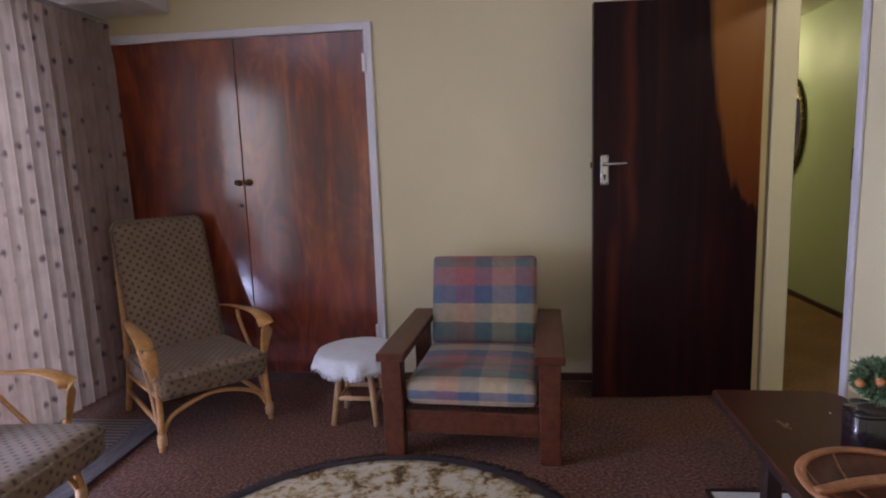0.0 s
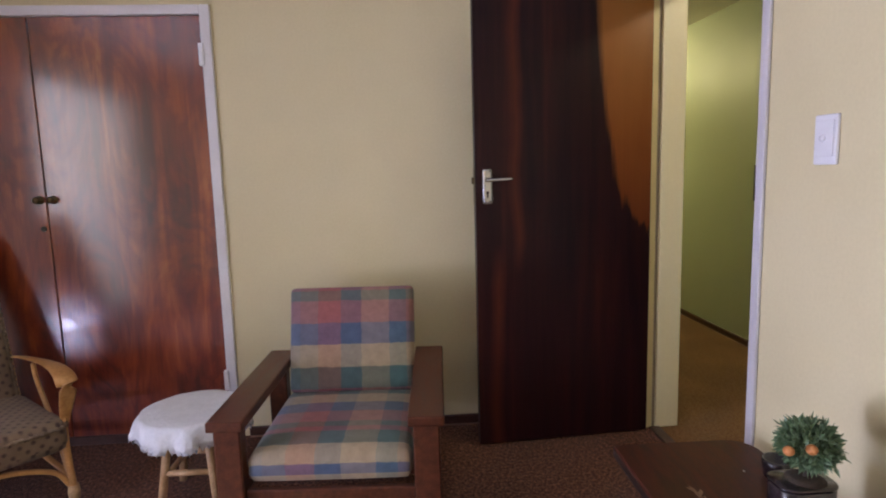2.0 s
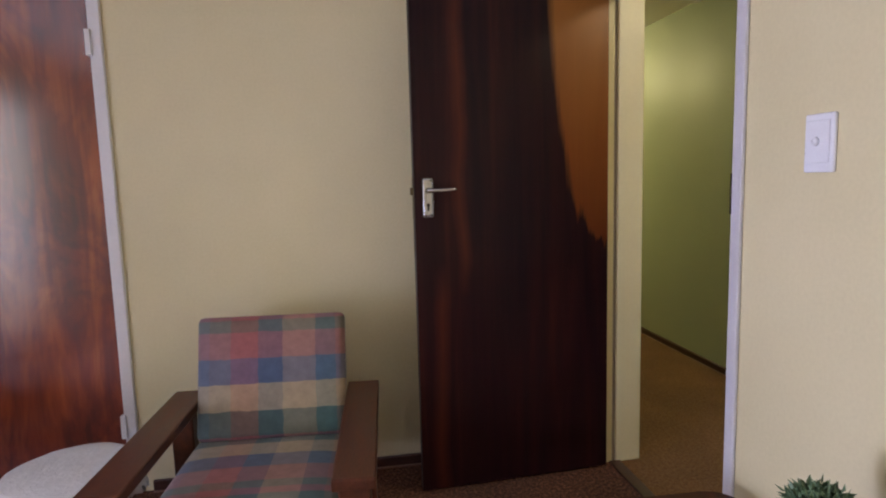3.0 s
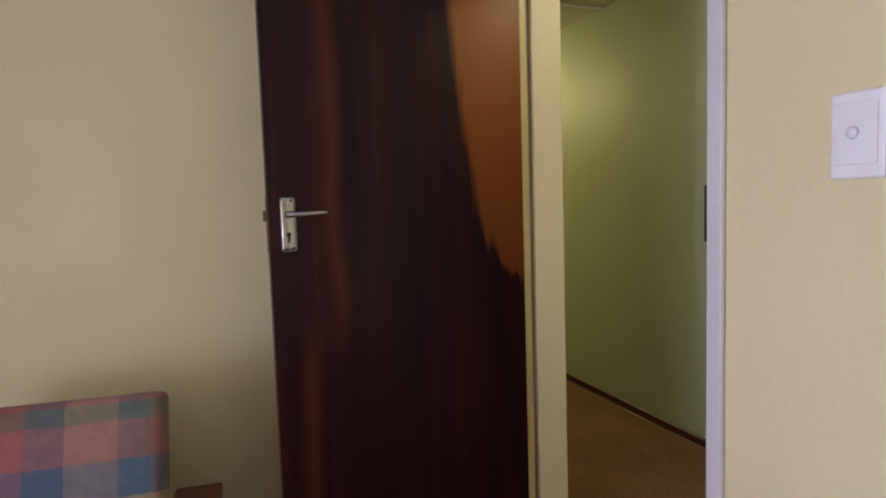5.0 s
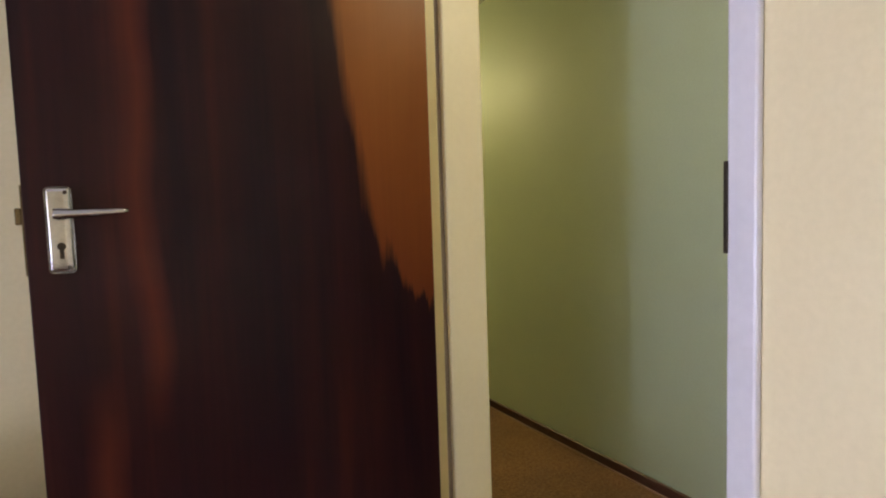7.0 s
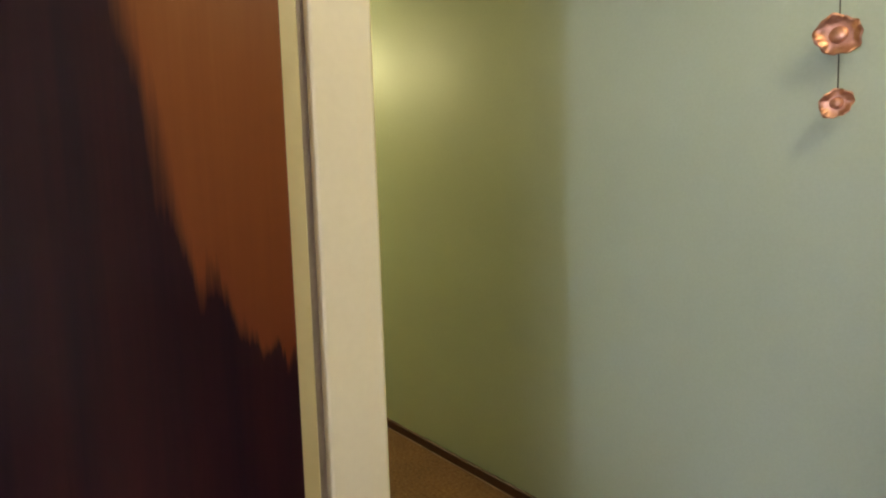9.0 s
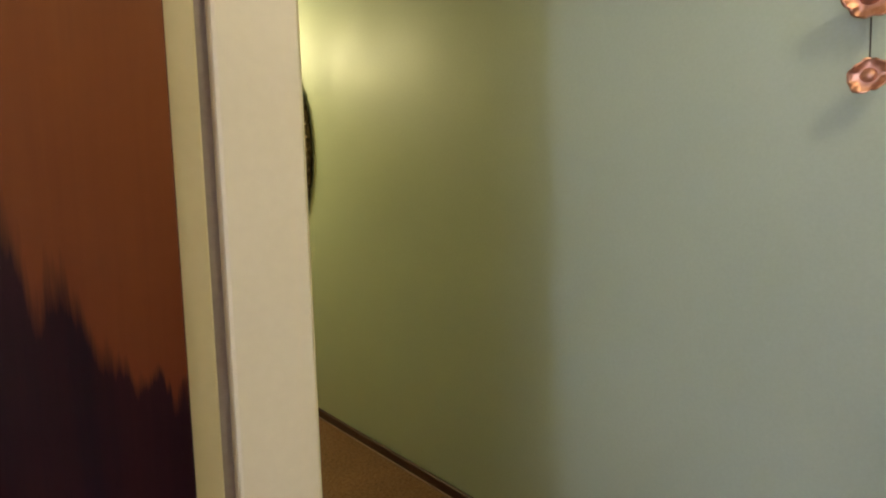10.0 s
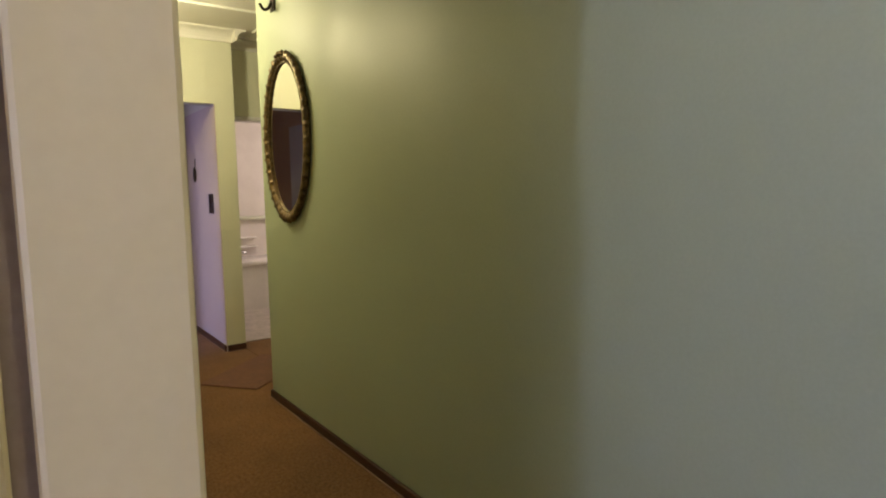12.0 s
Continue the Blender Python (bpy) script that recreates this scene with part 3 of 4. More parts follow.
# ---- structure: corridor, end room, bathroom ----
structure("wall_corridor", boxed(GREEN_X, GREEN_X + 0.12, SOUTH, GREEN_END, 0.0, CEIL), GREEN, "sage green corridor wall")
structure("wall_corridor_south", boxed(EAST_T, GREEN_X, SOUTH - 0.1, SOUTH, 0.0, CEIL), GREEN, "sage green corridor wall")
structure("wall_nook", boxed(GREEN_X + 0.12, 3.4, GREEN_END - 0.12, GREEN_END, 0.0, CEIL), PALE_GREEN, "pale green wall")
structure("wall_nook_east", boxed(3.4, 3.5, GREEN_END - 0.1, 6.5, 0.0, CEIL), TILE, "plain pale wall")
structure("wall_opening_lintel", boxed(EAST_T, 1.33, 3.90, 4.04, 1.865, CEIL), PALE_GREEN, "pale green wall over the opening")
structure("wall_opening_pier", boxed(1.33, 1.47, 3.90, 6.5, 0.0, CEIL), PALE_GREEN, "pale green wall pier")
structure("wall_end_lining", boxed(1.326, 1.33, 3.901, 6.4, 0.0, 1.865), DUSTY, "dusty plaster wall of the end room")
structure("wall_opening_side", boxed(EAST_T - 0.165, 0.30, 3.90, 4.04, 0.0, 1.865), PALE_GREEN, "pale green wall beside the opening")
structure("wall_end_room", boxed(-1.2, 1.33, 6.4, 6.5, 0.0, CEIL), PINKISH, "dusty plaster wall")
structure("wall_end_room_west", boxed(-1.3, -1.2, 3.8, 4.05, 0.0, CEIL), PINKISH, "dusty plaster wall")
structure("wall_end_room_west", boxed(-1.3, -1.2, 4.5, 6.5, 0.0, CEIL), PINKISH, "dusty plaster wall")
structure("wall_end_room_west", boxed(-1.3, -1.2, 4.05, 4.5, 0.0, 0.14), PINKISH, "dusty plaster wall under the window")
structure("wall_end_room_west", boxed(-1.3, -1.2, 4.05, 4.5, 1.40, CEIL), PINKISH, "dusty plaster wall over the window")
# screen wall added to trim the end room daylight to a strip
structure("wall_end_room_screen", boxed(-0.1, 0.0, 4.47, 6.4, 0.0, CEIL), PINKISH, "dusty plaster wall")
# leaf added so the mirror reflects a pale, lavender-lit patch
end_door = thing("door_2", pose(0.004, 4.48, 0.006), "white leaf added for the lavender lit patch in the mirror", "door", kind="structure")
part("leaf", boxed(0.0, 0.04, 0.0, 0.74, 0.0, 1.86, bev=0.003), WHITE, end_door)
structure("wall_end_room_south", boxed(-1.2, 0.0, 3.9, 4.0, 0.0, CEIL), PINKISH, "dusty plaster wall")
structure("wall_bath_lintel", boxed(1.47, 3.4, 4.10, 4.2, 1.81, CEIL), PALE_GREEN, "green wall over the bathroom door")
structure("wall_bath_side", boxed(2.25, 3.4, 4.10, 4.2, 0.0, 1.81), PALE_GREEN, "green wall beside the bathroom door")
structure("wall_bath_back", boxed(1.47, 3.4, 5.98, 6.08, 0.0, CEIL), TILE, "white tiled bathroom wall")
structure("floor_bathroom", boxed(1.474, 3.4, 4.104, 6.0, -0.1, 0.004), BATH_FLOOR, "pale marbled bathroom floor")
structure("ceiling_corridor", boxed(EAST_T, 3.5, SOUTH, 6.5, CEIL - 0.02, CEIL + 0.1), CEILING, "white corridor ceiling")
structure("ceiling_end_room", boxed(-1.3, EAST_T, 3.9, 6.5, CEIL - 0.02, CEIL + 0.1), CEILING, "white ceiling")


def cornice(name, p0, p1, inward):
    """A coved strip between wall and ceiling."""
    bm = bmesh.new()
    z, s = CEIL - 0.02, 0.085
    prof = [(0.0, 0.0), (0.0, -s), (0.012, -s)] + [(0.012 + (s - 0.012) * (1 - math.cos(a)), -s + (s - 0.012) * math.sin(a)) for a in (0.26, 0.52, 0.79, 1.05, 1.31, 1.57)] + [(s, 0.0)]
    rings = []
    for p in (p0, p1):
        rings.append([bm.verts.new((p[0] + inward[0] * d, p[1] + inward[1] * d, z + h)) for d, h in prof])
    n = len(prof)
    for k in range(n):
        bm.faces.new((rings[0][k], rings[0][(k + 1) % n], rings[1][(k + 1) % n], rings[1][k]))
    bm.faces.new(rings[0])
    bm.faces.new(rings[1][::-1])
    return structure(name, bm, CEILING, "white coved cornice")


cornice("trim_cornice", (EAST_T, 3.899), (1.47, 3.899), (0, -1))
cornice("trim_cornice", (1.47, 4.099), (3.4, 4.099), (0, -1))
cornice("trim_cornice", (1.471, 3.80), (1.471, 4.10), (1, 0))
cornice("trim_cornice", (EAST_T + 0.001, SOUTH), (EAST_T + 0.001, 3.9), (1, 0))
for y in (1.1, 2.3, 3.3):
    structure("trim_ceiling_batten", boxed(EAST_T + 0.1, 3.0, y, y + 0.05, CEIL - 0.036, CEIL - 0.021, bev=0.004), CEILING, "white ceiling cover strip")
for x in (0.72, 1.60):
    structure("trim_ceiling_batten", boxed(x, x + 0.05, -1.0, 3.8, CEIL - 0.038, CEIL - 0.0225, bev=0.004), CEILING, "white ceiling cover strip")

# ---- door frame and open door ----
frame_ob = thing("door_frame", pose(0, 0, 0), "cream and white painted steel frame round the open doorway", "door frame", kind="structure")
part("jamb", boxed(0.0, 0.037, DOOR_N, DOOR_N + 0.034, 0.0, DOOR_TOP, bev=0.003), FRAME_CREAM, frame_ob)
part("groove", boxed(0.037, 0.053, DOOR_N + 0.012, DOOR_N + 0.034, 0.0, DOOR_TOP), GROOVE_SHADE, frame_ob, "recessed groove with its shade painted grey-brown")
part("jamb", boxed(0.053, EAST_T + 0.004, DOOR_N - 0.004, DOOR_N + 0.034, 0.0, DOOR_TOP, bev=0.006, seg=2), FRAME_PALE, frame_ob, "paler painted reveal")
part("jamb", boxed(-0.013, EAST_T + 0.004, DOOR_S - 0.034, DOOR_S, 0.0, DOOR_TOP, bev=0.004, seg=2), WHITE, frame_ob, "white painted jamb")
part("architrave", boxed(-0.014, -0.001, DOOR_S - 0.042, DOOR_S - 0.001, 0.0, DOOR_TOP + 0.04, bev=0.004, seg=2), WHITE, frame_ob, "white painted frame edge")
part("head", boxed(-0.010, EAST_T + 0.004, DOOR_S, DOOR_N, DOOR_TOP, DOOR_TOP + 0.038, bev=0.003), FRAME_CREAM, frame_ob)
part("strike_plate", boxed(-0.0155, -0.006, DOOR_S - 0.003, DOOR_S + 0.003, 1.168, 1.284, bev=0.001), DARK_METAL, frame_ob, "dark metal strike plate")
part("threshold", boxed(0.02, 0.075, DOOR_S, DOOR_N, 0.0, 0.008, bev=0.003), SKIRTING, frame_ob, "dark wooden threshold strip")

door = thing("door_1", pose(-0.005, -0.218, 0.008, rz=math.degrees(math.atan2(0.051, 0.829))), "open dark brown veneered door with a chrome lever handle", "door", kind="structure")
LEAF_W, LEAF_H, LEAF_T = 0.828, 2.025, 0.04
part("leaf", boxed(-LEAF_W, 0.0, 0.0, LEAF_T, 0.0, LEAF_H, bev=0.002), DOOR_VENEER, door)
handle = part("handle_plate", boxed(-0.796, -0.754, -0.009, 0.0, 1.132, 1.286, bev=0.0085, seg=4), CHROME, door, "chrome backplate", True)
bm = bmesh.new()
tube(bm, [(-0.775, -0.008, 1.238), (-0.775, -0.045, 1.238)], 0.010, 12)
part("lever_neck", bm, CHROME, handle, "", True)
bm = bmesh.new()
tube(bm, curve_points([(-0.783, -0.046, 1.238), (-0.765, -0.049, 1.238), (-0.72, -0.050, 1.239), (-0.668, -0.046, 1.241)], 5), [0.010] * 6 + [0.009] * 5 + [0.0075, 0.007, 0.0065, 0.006, 0.004], 10, 0.75)
part("lever", bm, CHROME, handle, "chrome lever", True)
bm = bmesh.new()
tube(bm, [(-0.775, -0.0105, 1.180), (-0.775, -0.0088, 1.180)], 0.007, 12)
box(bm, -0.7785, -0.7715, -0.0105, -0.0088, 1.158, 1.180)
part("keyhole", bm, DARK_METAL, handle, "dark keyhole")
for z in (1.142, 1.276):
    bm = bmesh.new()
    tube(bm, [(-0.764, -0.0115, z), (-0.764, -0.0088, z)], 0.0035, 8)
    part("screw", bm, DARK_METAL, handle)
part("latch_plate", boxed(-LEAF_W - 0.003, -LEAF_W, 0.008, 0.032, 1.13, 1.29), BRASS_DULL, door, "dull brass lock edge")
part("latch", boxed(-LEAF_W - 0.013, -LEAF_W - 0.003, 0.012, 0.026, 1.22, 1.25, bev=0.002), BRASS_DULL, door)
bm = bmesh.new()
box(bm, -LEAF_W + 0.01, -LEAF_W + 0.075, 0.004, 0.034, LEAF_H, LEAF_H + 0.006)
part("wedge", bm, PAPER, door, "folded white paper on the top edge")

# ---- built-in cupboard ----
cup = thing("cupboard", pose(0, 0, 0), "built-in two-door cupboard of glossy red mahogany veneer with white frame", "cupboard")
part("frame", boxed(-2.045, -1.998, -0.018, 0.10, 0.0, 2.068, bev=0.004), CUPBOARD_WHITE, cup, "white painted upright")
part("frame", boxed(-3.60, -3.555, -0.018, 0.10, 0.0, 2.068, bev=0.004), CUPBOARD_WHITE, cup, "white painted upright")
part("frame", boxed(-3.555, -2.045, -0.0175, 0.10, 2.024, 2.068, bev=0.004), CUPBOARD_WHITE, cup, "white painted head")
part("plinth", boxed(-3.555, -2.045, -0.004, 0.08, 0.0, 0.045, bev=0.003), SKIRTING, cup, "dark plinth")
for x0, x1, side in ((-3.553, -2.803, 1), (-2.797, -2.047, -1)):
    cx = x1 if side == 1 else x0
    bm = boxed(x0, x1, -0.006, 0.016, 0.048, 2.021, bev=0.0025)
    leaf = part("cupboard_door", bm, MAHOGANY, cup)
    kx = cx - side * 0.028
    bm = bmesh.new()
    prof = [(0.020, 0.0), (0.020, 0.003), (0.009, 0.006), (0.008, 0.018), (0.015, 0.024), (0.016, 0.030), (0.011, 0.036), (0.0001, 0.038)]
    lathe(bm, prof, 16)
    bmesh.ops.rotate(bm, verts=bm.verts, matrix=Matrix.Rotation(radians(90), 3, "X"))
    bmesh.ops.translate(bm, verts=bm.verts, vec=(kx, -0.006, 1.206))
    part("knob", bm, BRASS_DULL, leaf, "dull brass knob", True)
bm = bmesh.new()
tube(bm, [(-2.825, -0.0062, 1.072), (-2.825, -0.010, 1.072)], 0.013, 14)
part("escutcheon", bm, DARK_METAL, cup, "dark bronze keyhole cover")
for z in (0.25, 1.797):
    part("hinge", boxed(-2.056, -2.034, -0.030, -0.004, z, z + 0.10, bev=0.003), CUPBOARD_WHITE, cup, "painted-over hinge")

# ---- box over the curtain, curtain ----
pel = tagged(part("pelmet", boxed(WEST, -3.16, -0.30, -0.001, 2.175, CEIL - 0.001, bev=0.006), WHITE), "white boxed-in pelmet under the ceiling", "pelmet", kind="structure")


def curtain(y0, y1, folds, top, bottom, seed):
    bm = bmesh.new()
    uv = bm.loops.layers.uv.new("UVMap")
    rnd = random.Random(seed)
    ph = [rnd.uniform(0, 6.28) for _ in range(4)]
    cols, rows_n = folds * 14, 40
    grid = []
    width = abs(y1 - y0)
    for j in range(rows_n + 1):
        s = j / rows_n
        z = top + (bottom - top) * s
        row = []
        for i in range(cols + 1):
            q = i / cols
            a = 2 * math.pi * folds * q + 0.5 * math.sin(2.3 * q * 6 + ph[0]) + 0.35 * s * math.sin(9 * q + ph[1])
            pinch = 0.35 + 0.65 * min(1.0, s * 9) + 0.5 * max(0.0, 1 - s * 30)
            amp = (0.042 + 0.020 * math.sin(5 * q + ph[2])) * pinch * (1 + 0.25 * s)
            x = amp * (math.sin(a) + 0.22 * math.sin(3 * a + 0.6)) + 0.010 * math.sin(2 * a + ph[3]) + 0.03 * s * math.sin(3 * q + ph[1])
            y = y0 + (y1 - y0) * q + 0.012 * math.cos(a) + 0.015 * s * math.sin(4 * q + ph[2])
            row.append((bm.verts.new((x, y, z)), q * width * 1.9, z))
        grid.append(row)
    for a, b in zip(grid, grid[1:]):
        for i in range(cols):
            q = (a[i], a[i + 1], b[i + 1], b[i])
            f = bm.faces.new([v[0] for v in q])
            for lp, v in zip(f.loops, q):
                lp[uv].uv = (v[1], v[2])
    return bm


cur = thing("curtain", pose(-3.55, 0, 0), "drawn-back beige floral curtain with pleated heading", "curtain")
part("drape", curtain(-0.05, -1.30, 13, 2.13, 0.075, 4), CURTAIN, cur, "", True)
bm = bmesh.new()
tube(bm, [(0.0, -0.02, 2.15), (0.0, -3.5, 2.15)], 0.012, 10)
part("rail", bm, WHITE, cur, "white curtain rail", True)

# ---- wooden armchair with plaid cushions ----
arm = thing("armchair", pose(-1.445, -0.935, 0, rz=-4.0), "brown wooden armchair with faded plaid seat and back cushions", "armchair")
for sx in (-1, 1):
    xc = sx * 0.337
    part("armrest", boxed(xc - 0.062, xc + 0.062, -0.065, 0.745, 0.448, 0.484, bev=0.006, seg=2), CHAIR_WOOD, arm)
    part("front_leg", boxed(xc - 0.045, xc + 0.045, -0.045, 0.02, 0.0, 0.447, bev=0.005), CHAIR_WOOD, arm)
    part("rear_leg", boxed(xc - 0.040, xc + 0.040, 0.60, 0.66, 0.0, 0.447, bev=0.005), CHAIR_WOOD, arm)
    part("side_rail", boxed(xc - 0.014, xc + 0.014, 0.021, 0.599, 0.15, 0.23, bev=0.004), CHAIR_WOOD, arm)
part("front_apron", boxed(-0.291, 0.291, -0.02, 0.008, 0.115, 0.215, bev=0.004), CHAIR_WOOD, arm)
part("rear_apron", boxed(-0.296, 0.296, 0.61, 0.635, 0.13, 0.21, bev=0.004), CHAIR_WOOD, arm)
for k in range(4):
    part("seat_slat", boxed(-0.32, 0.32, 0.06 + 0.13 * k, 0.13 + 0.13 * k, 0.216, 0.232, bev=0.003), CHAIR_WOOD, arm)
for k in range(3):
    part("back_slat", boxed(-0.25 + 0.2 * k, -0.15 + 0.2 * k, 0.665, 0.685, 0.15, 0.70, bev=0.003), CHAIR_WOOD, arm)
seat = part("seat_cushion", cushion(0.565, 0.62, 0.115, 0.016, flip=0.17, corner=0.022), PLAID, arm, "faded plaid seat cushion", True)
seat.matrix_basis = pose(0.0, 0.285, 0.286, rx=-0.5)
back = part("back_cushion", cushion(0.55, 0.46, 0.11, 0.014, corner=0.022), PLAID, arm, "faded plaid back cushion", True)
back.matrix_basis = pose(0.0, 0.655, 0.555, rx=74)


# ---- cane lounge chairs ----
def cane_chair(m, label, slid=0.0):
    """Local: front centre of the feet at the origin, facing -Y; X to the sitter's left as seen from the front."""
    ch = thing("cane_chair", m, label, "chair", "cane chairs")
    for sx in (-1, 1):
        leg = curve_points([(sx * 0.266, -0.004, 0.0), (sx * 0.255, 0.012, 0.22), (sx * 0.258, 0.02, 0.36)], 6)
        part("front_leg", tube(bmesh.new(), leg, 0.0148, 12), RATTAN, ch, "", True)
        rear = curve_points([(sx * 0.26, 0.66, 0.0), (sx * 0.25, 0.60, 0.22), (sx * 0.245, 0.60, 0.45), (sx * 0.235, 0.66, 0.70), (sx * 0.215, 0.75, 1.00)], 6)
        part("rear_leg", tube(bmesh.new(), rear, 0.016, 12), RATTAN, ch, "", True)
        armline = curve_points([(sx * 0.243, 0.63, 0.505), (sx * 0.262, 0.46, 0.528), (sx * 0.283, 0.24, 0.54), (sx * 0.288, 0.085, 0.532), (sx * 0.284, 0.01, 0.485), (sx * 0.270, 0.012, 0.40), (sx * 0.260, 0.018, 0.33)], 6)
        n = len(armline)
        wide = [0.013 + 0.026 * math.sin(min(1.0, (i / n) / 0.62) * math.pi / 2) ** 2 * (1.0 if i / n < 0.66 else max(0.0, 1 - (i / n - 0.66) / 0.34)) for i in range(n)]
        part("armrest", tube(bmesh.new(), armline, wide, 12, 0.26, up=(0, 0.6, 1)), RATTAN, ch, "flat bent cane armrest", True)
        prop = curve_points([(sx * 0.262, 0.012, 0.07), (sx * 0.262, 0.14, 0.28), (sx * 0.262, 0.30, 0.45), (sx * 0.27, 0.36, 0.515)], 6)
        part("arm_brace", tube(bmesh.new(), prop, 0.010, 10), RATTAN, ch, "", True)
        part("side_stretcher", tube(bmesh.new(), [(sx * 0.258, 0.01, 0.12), (sx * 0.255, 0.63, 0.12)], 0.012, 10), RATTAN, ch, "", True)
        part("seat_rail", tube(bmesh.new(), [(sx * 0.25, 0.0, 0.255), (sx * 0.248, 0.61, 0.215)], 0.014, 10), RATTAN, ch, "", True)
        for x, y, z in ((0.262, 0.001, 0.055), (0.248, 0.60, 0.33)):
            part("binding", tube(bmesh.new(), [(sx * x, y, z - 0.028), (sx * x, y, z), (sx * x, y, z + 0.028)], [0.0205, 0.0225, 0.0195], 12), BINDING, ch, "pale cane binding", True)
    arch = curve_points([(-0.255, 0.008, 0.08), (-0.19, 0.008, 0.165), (0.0, 0.008, 0.218), (0.19, 0.008, 0.165), (0.255, 0.008, 0.08)], 7)
    part("front_arch", tube(bmesh.new(), arch, 0.0105, 10), RATTAN, ch, "bent cane arch under the seat", True)
    part("front_rail", tube(bmesh.new(), [(-0.255, 0.022, 0.240), (0.255, 0.022, 0.240)], 0.010, 10), RATTAN, ch, "", True)
    part("rear_rail", tube(bmesh.new(), [(-0.25, 0.605, 0.20), (0.25, 0.605, 0.20)], 0.013, 10), RATTAN, ch, "", True)
    part("top_rail", tube(bmesh.new(), [(-0.215, 0.75, 1.0), (0.215, 0.75, 1.0)], 0.014, 10), RATTAN, ch, "", True)
    s = part("seat_cushion", cushion(0.52, 0.62, 0.132, 0.014), CUSHION, ch, "beige dotted seat cushion", True)
    s.matrix_basis = pose(0, 0.268 - slid, 0.292 - 0.10 * slid, rx=-2)
    part("piping", piping(0.522, 0.622, 0.040, 0.0075), CORD, s, "", True)
    b = part("back_cushion", cushion(0.475, 0.74, 0.085, 0.012), CUSHION, ch, "beige dotted back cushion", True)
    b.matrix_basis = pose(0, 0.632, 0.665, rx=73)
    part("piping", piping(0.477, 0.742, 0.020, 0.0075), CORD, b, "", True)
    return ch


cane = cane_chair(pose(-2.70, -0.74, 0, rz=46), "honey cane lounge chair with beige dotted cushions beside the cupboard")
cane_chair(pose(-2.95, -1.64, 0, rz=89), "cane lounge chair by the glazed door, cushion slid forward", 0.11)

# ---- stool with crochet cloth ----
stool = thing("stool", pose(-2.04, -0.52, 0, rz=20), "small pale wooden round stool with four splayed legs", "stool")
part("top", lathe(bmesh.new(), [(0.0001, 0.335), (0.19, 0.335), (0.198, 0.341), (0.198, 0.356), (0.19, 0.362), (0.0001, 0.362)], 36), STOOL_LEG, stool, "", True)
for k in range(4):
    a = math.pi / 2 * k + 0.4
    c, s_ = math.cos(a), math.sin(a)
    part("leg", tube(bmesh.new(), [(0.155 * c, 0.155 * s_, 0.0), (0.10 * c, 0.10 * s_, 0.336)], [0.0175, 0.0155], 12), STOOL_LEG, stool, "", True)
    a2 = a + math.pi / 2
    zz = 0.115 if k % 2 else 0.135
    rr = 0.155 - 0.055 * zz / 0.336
    part("stretcher", tube(bmesh.new(), [(rr * c, rr * s_, zz), (rr * math.cos(a2), rr * math.sin(a2), zz)], 0.012, 10), STOOL_LEG, stool, "", True)


def cloth_wave(j, a, r, z):
    if j < 3:
        return r, z
    k = (j - 2) / 5
    fold = math.sin(9 * a + 0.8) * 0.6 + math.sin(14 * a + 2.1) * 0.4
    tooth = 1 - abs(2 * ((a * 60 / (2 * math.pi) + 0.25) % 1.0) - 1)
    drop = (0.030 * tooth + 0.006 * math.sin(3 * a)) if j == 7 else 0.006 * k * math.sin(3 * a)
    return r + 0.016 * k * fold, z - drop


bm = lathe(bmesh.new(), [(0.06, 0.366), (0.12, 0.366), (0.19, 0.3662), (0.204, 0.362), (0.212, 0.348), (0.217, 0.328), (0.221, 0.308), (0.224, 0.297)], 480, wave=cloth_wave)
cl = part("tablecloth", bm, CLOTH, None, "", True)
md = cl.modifiers.new("thick", "SOLIDIFY")
md.thickness = 0.002
cl.matrix_world = pose(-2.04, -0.52, 0)
tagged(cl, "round white crochet cloth with scalloped edge on the stool", "tablecloth")

# ---- round rug, striped mat ----
rug = thing("round_rug", pose(-1.72, -1.73, 0), "round cream and brown patterned rug with dark fringe on the carpet", "rug")
part("rug_body", lathe(bmesh.new(), [(0.30, 0.014), (0.70, 0.014), (0.745, 0.012), (0.75, 0.001)], 96), RUG, rug, "", True)
bm = bmesh.new()
rnd = random.Random(3)
lathe(bm, [(0.735, 0.0155), (0.76, 0.019), (0.785, 0.014), (0.80, 0.002), (0.735, 0.002)], 150, wave=lambda j, a, r, z: (r + (0.008 * math.sin(61 * a) + 0.006 * math.sin(97 * a + 1)) * (j in (2, 3)), z), caps=False)
for k in range(420):
    a = 2 * math.pi * (k + rnd.random()) / 420
    r0, r1, da = 0.775, 0.80 + rnd.uniform(-0.004, 0.028), rnd.uniform(-0.012, 0.012)
    tube(bm, [(r0 * math.cos(a), r0 * math.sin(a), 0.014), (r1 * math.cos(a + da), r1 * math.sin(a + da), 0.005)], [0.006, 0.003], 5)
part("fringe", bm, BORDER, rug, "dark brown shaggy fringe")

mat2 = thing("floor_mat", pose(-3.03, -0.60, 0), "grey and black striped woven mat by the curtain", "mat")
part("weave", boxed(-0.62, -0.135, -1.35, 0.0, 0.001, 0.009, bev=0.002), STRIPES, mat2)
part("border", boxed(-0.1345, -0.012, -1.35, 0.0, 0.001, 0.010, bev=0.002), TAPE, mat2, "grey patterned border")
part("edging", boxed(-0.0115, 0.0, -1.35, 0.0, 0.001, 0.011, bev=0.003), BORDER, mat2, "dark bound edge")

# ---- coffee table and what stands on it ----
TABLE = pose(-0.302, -1.80, 0, rz=-1.6)


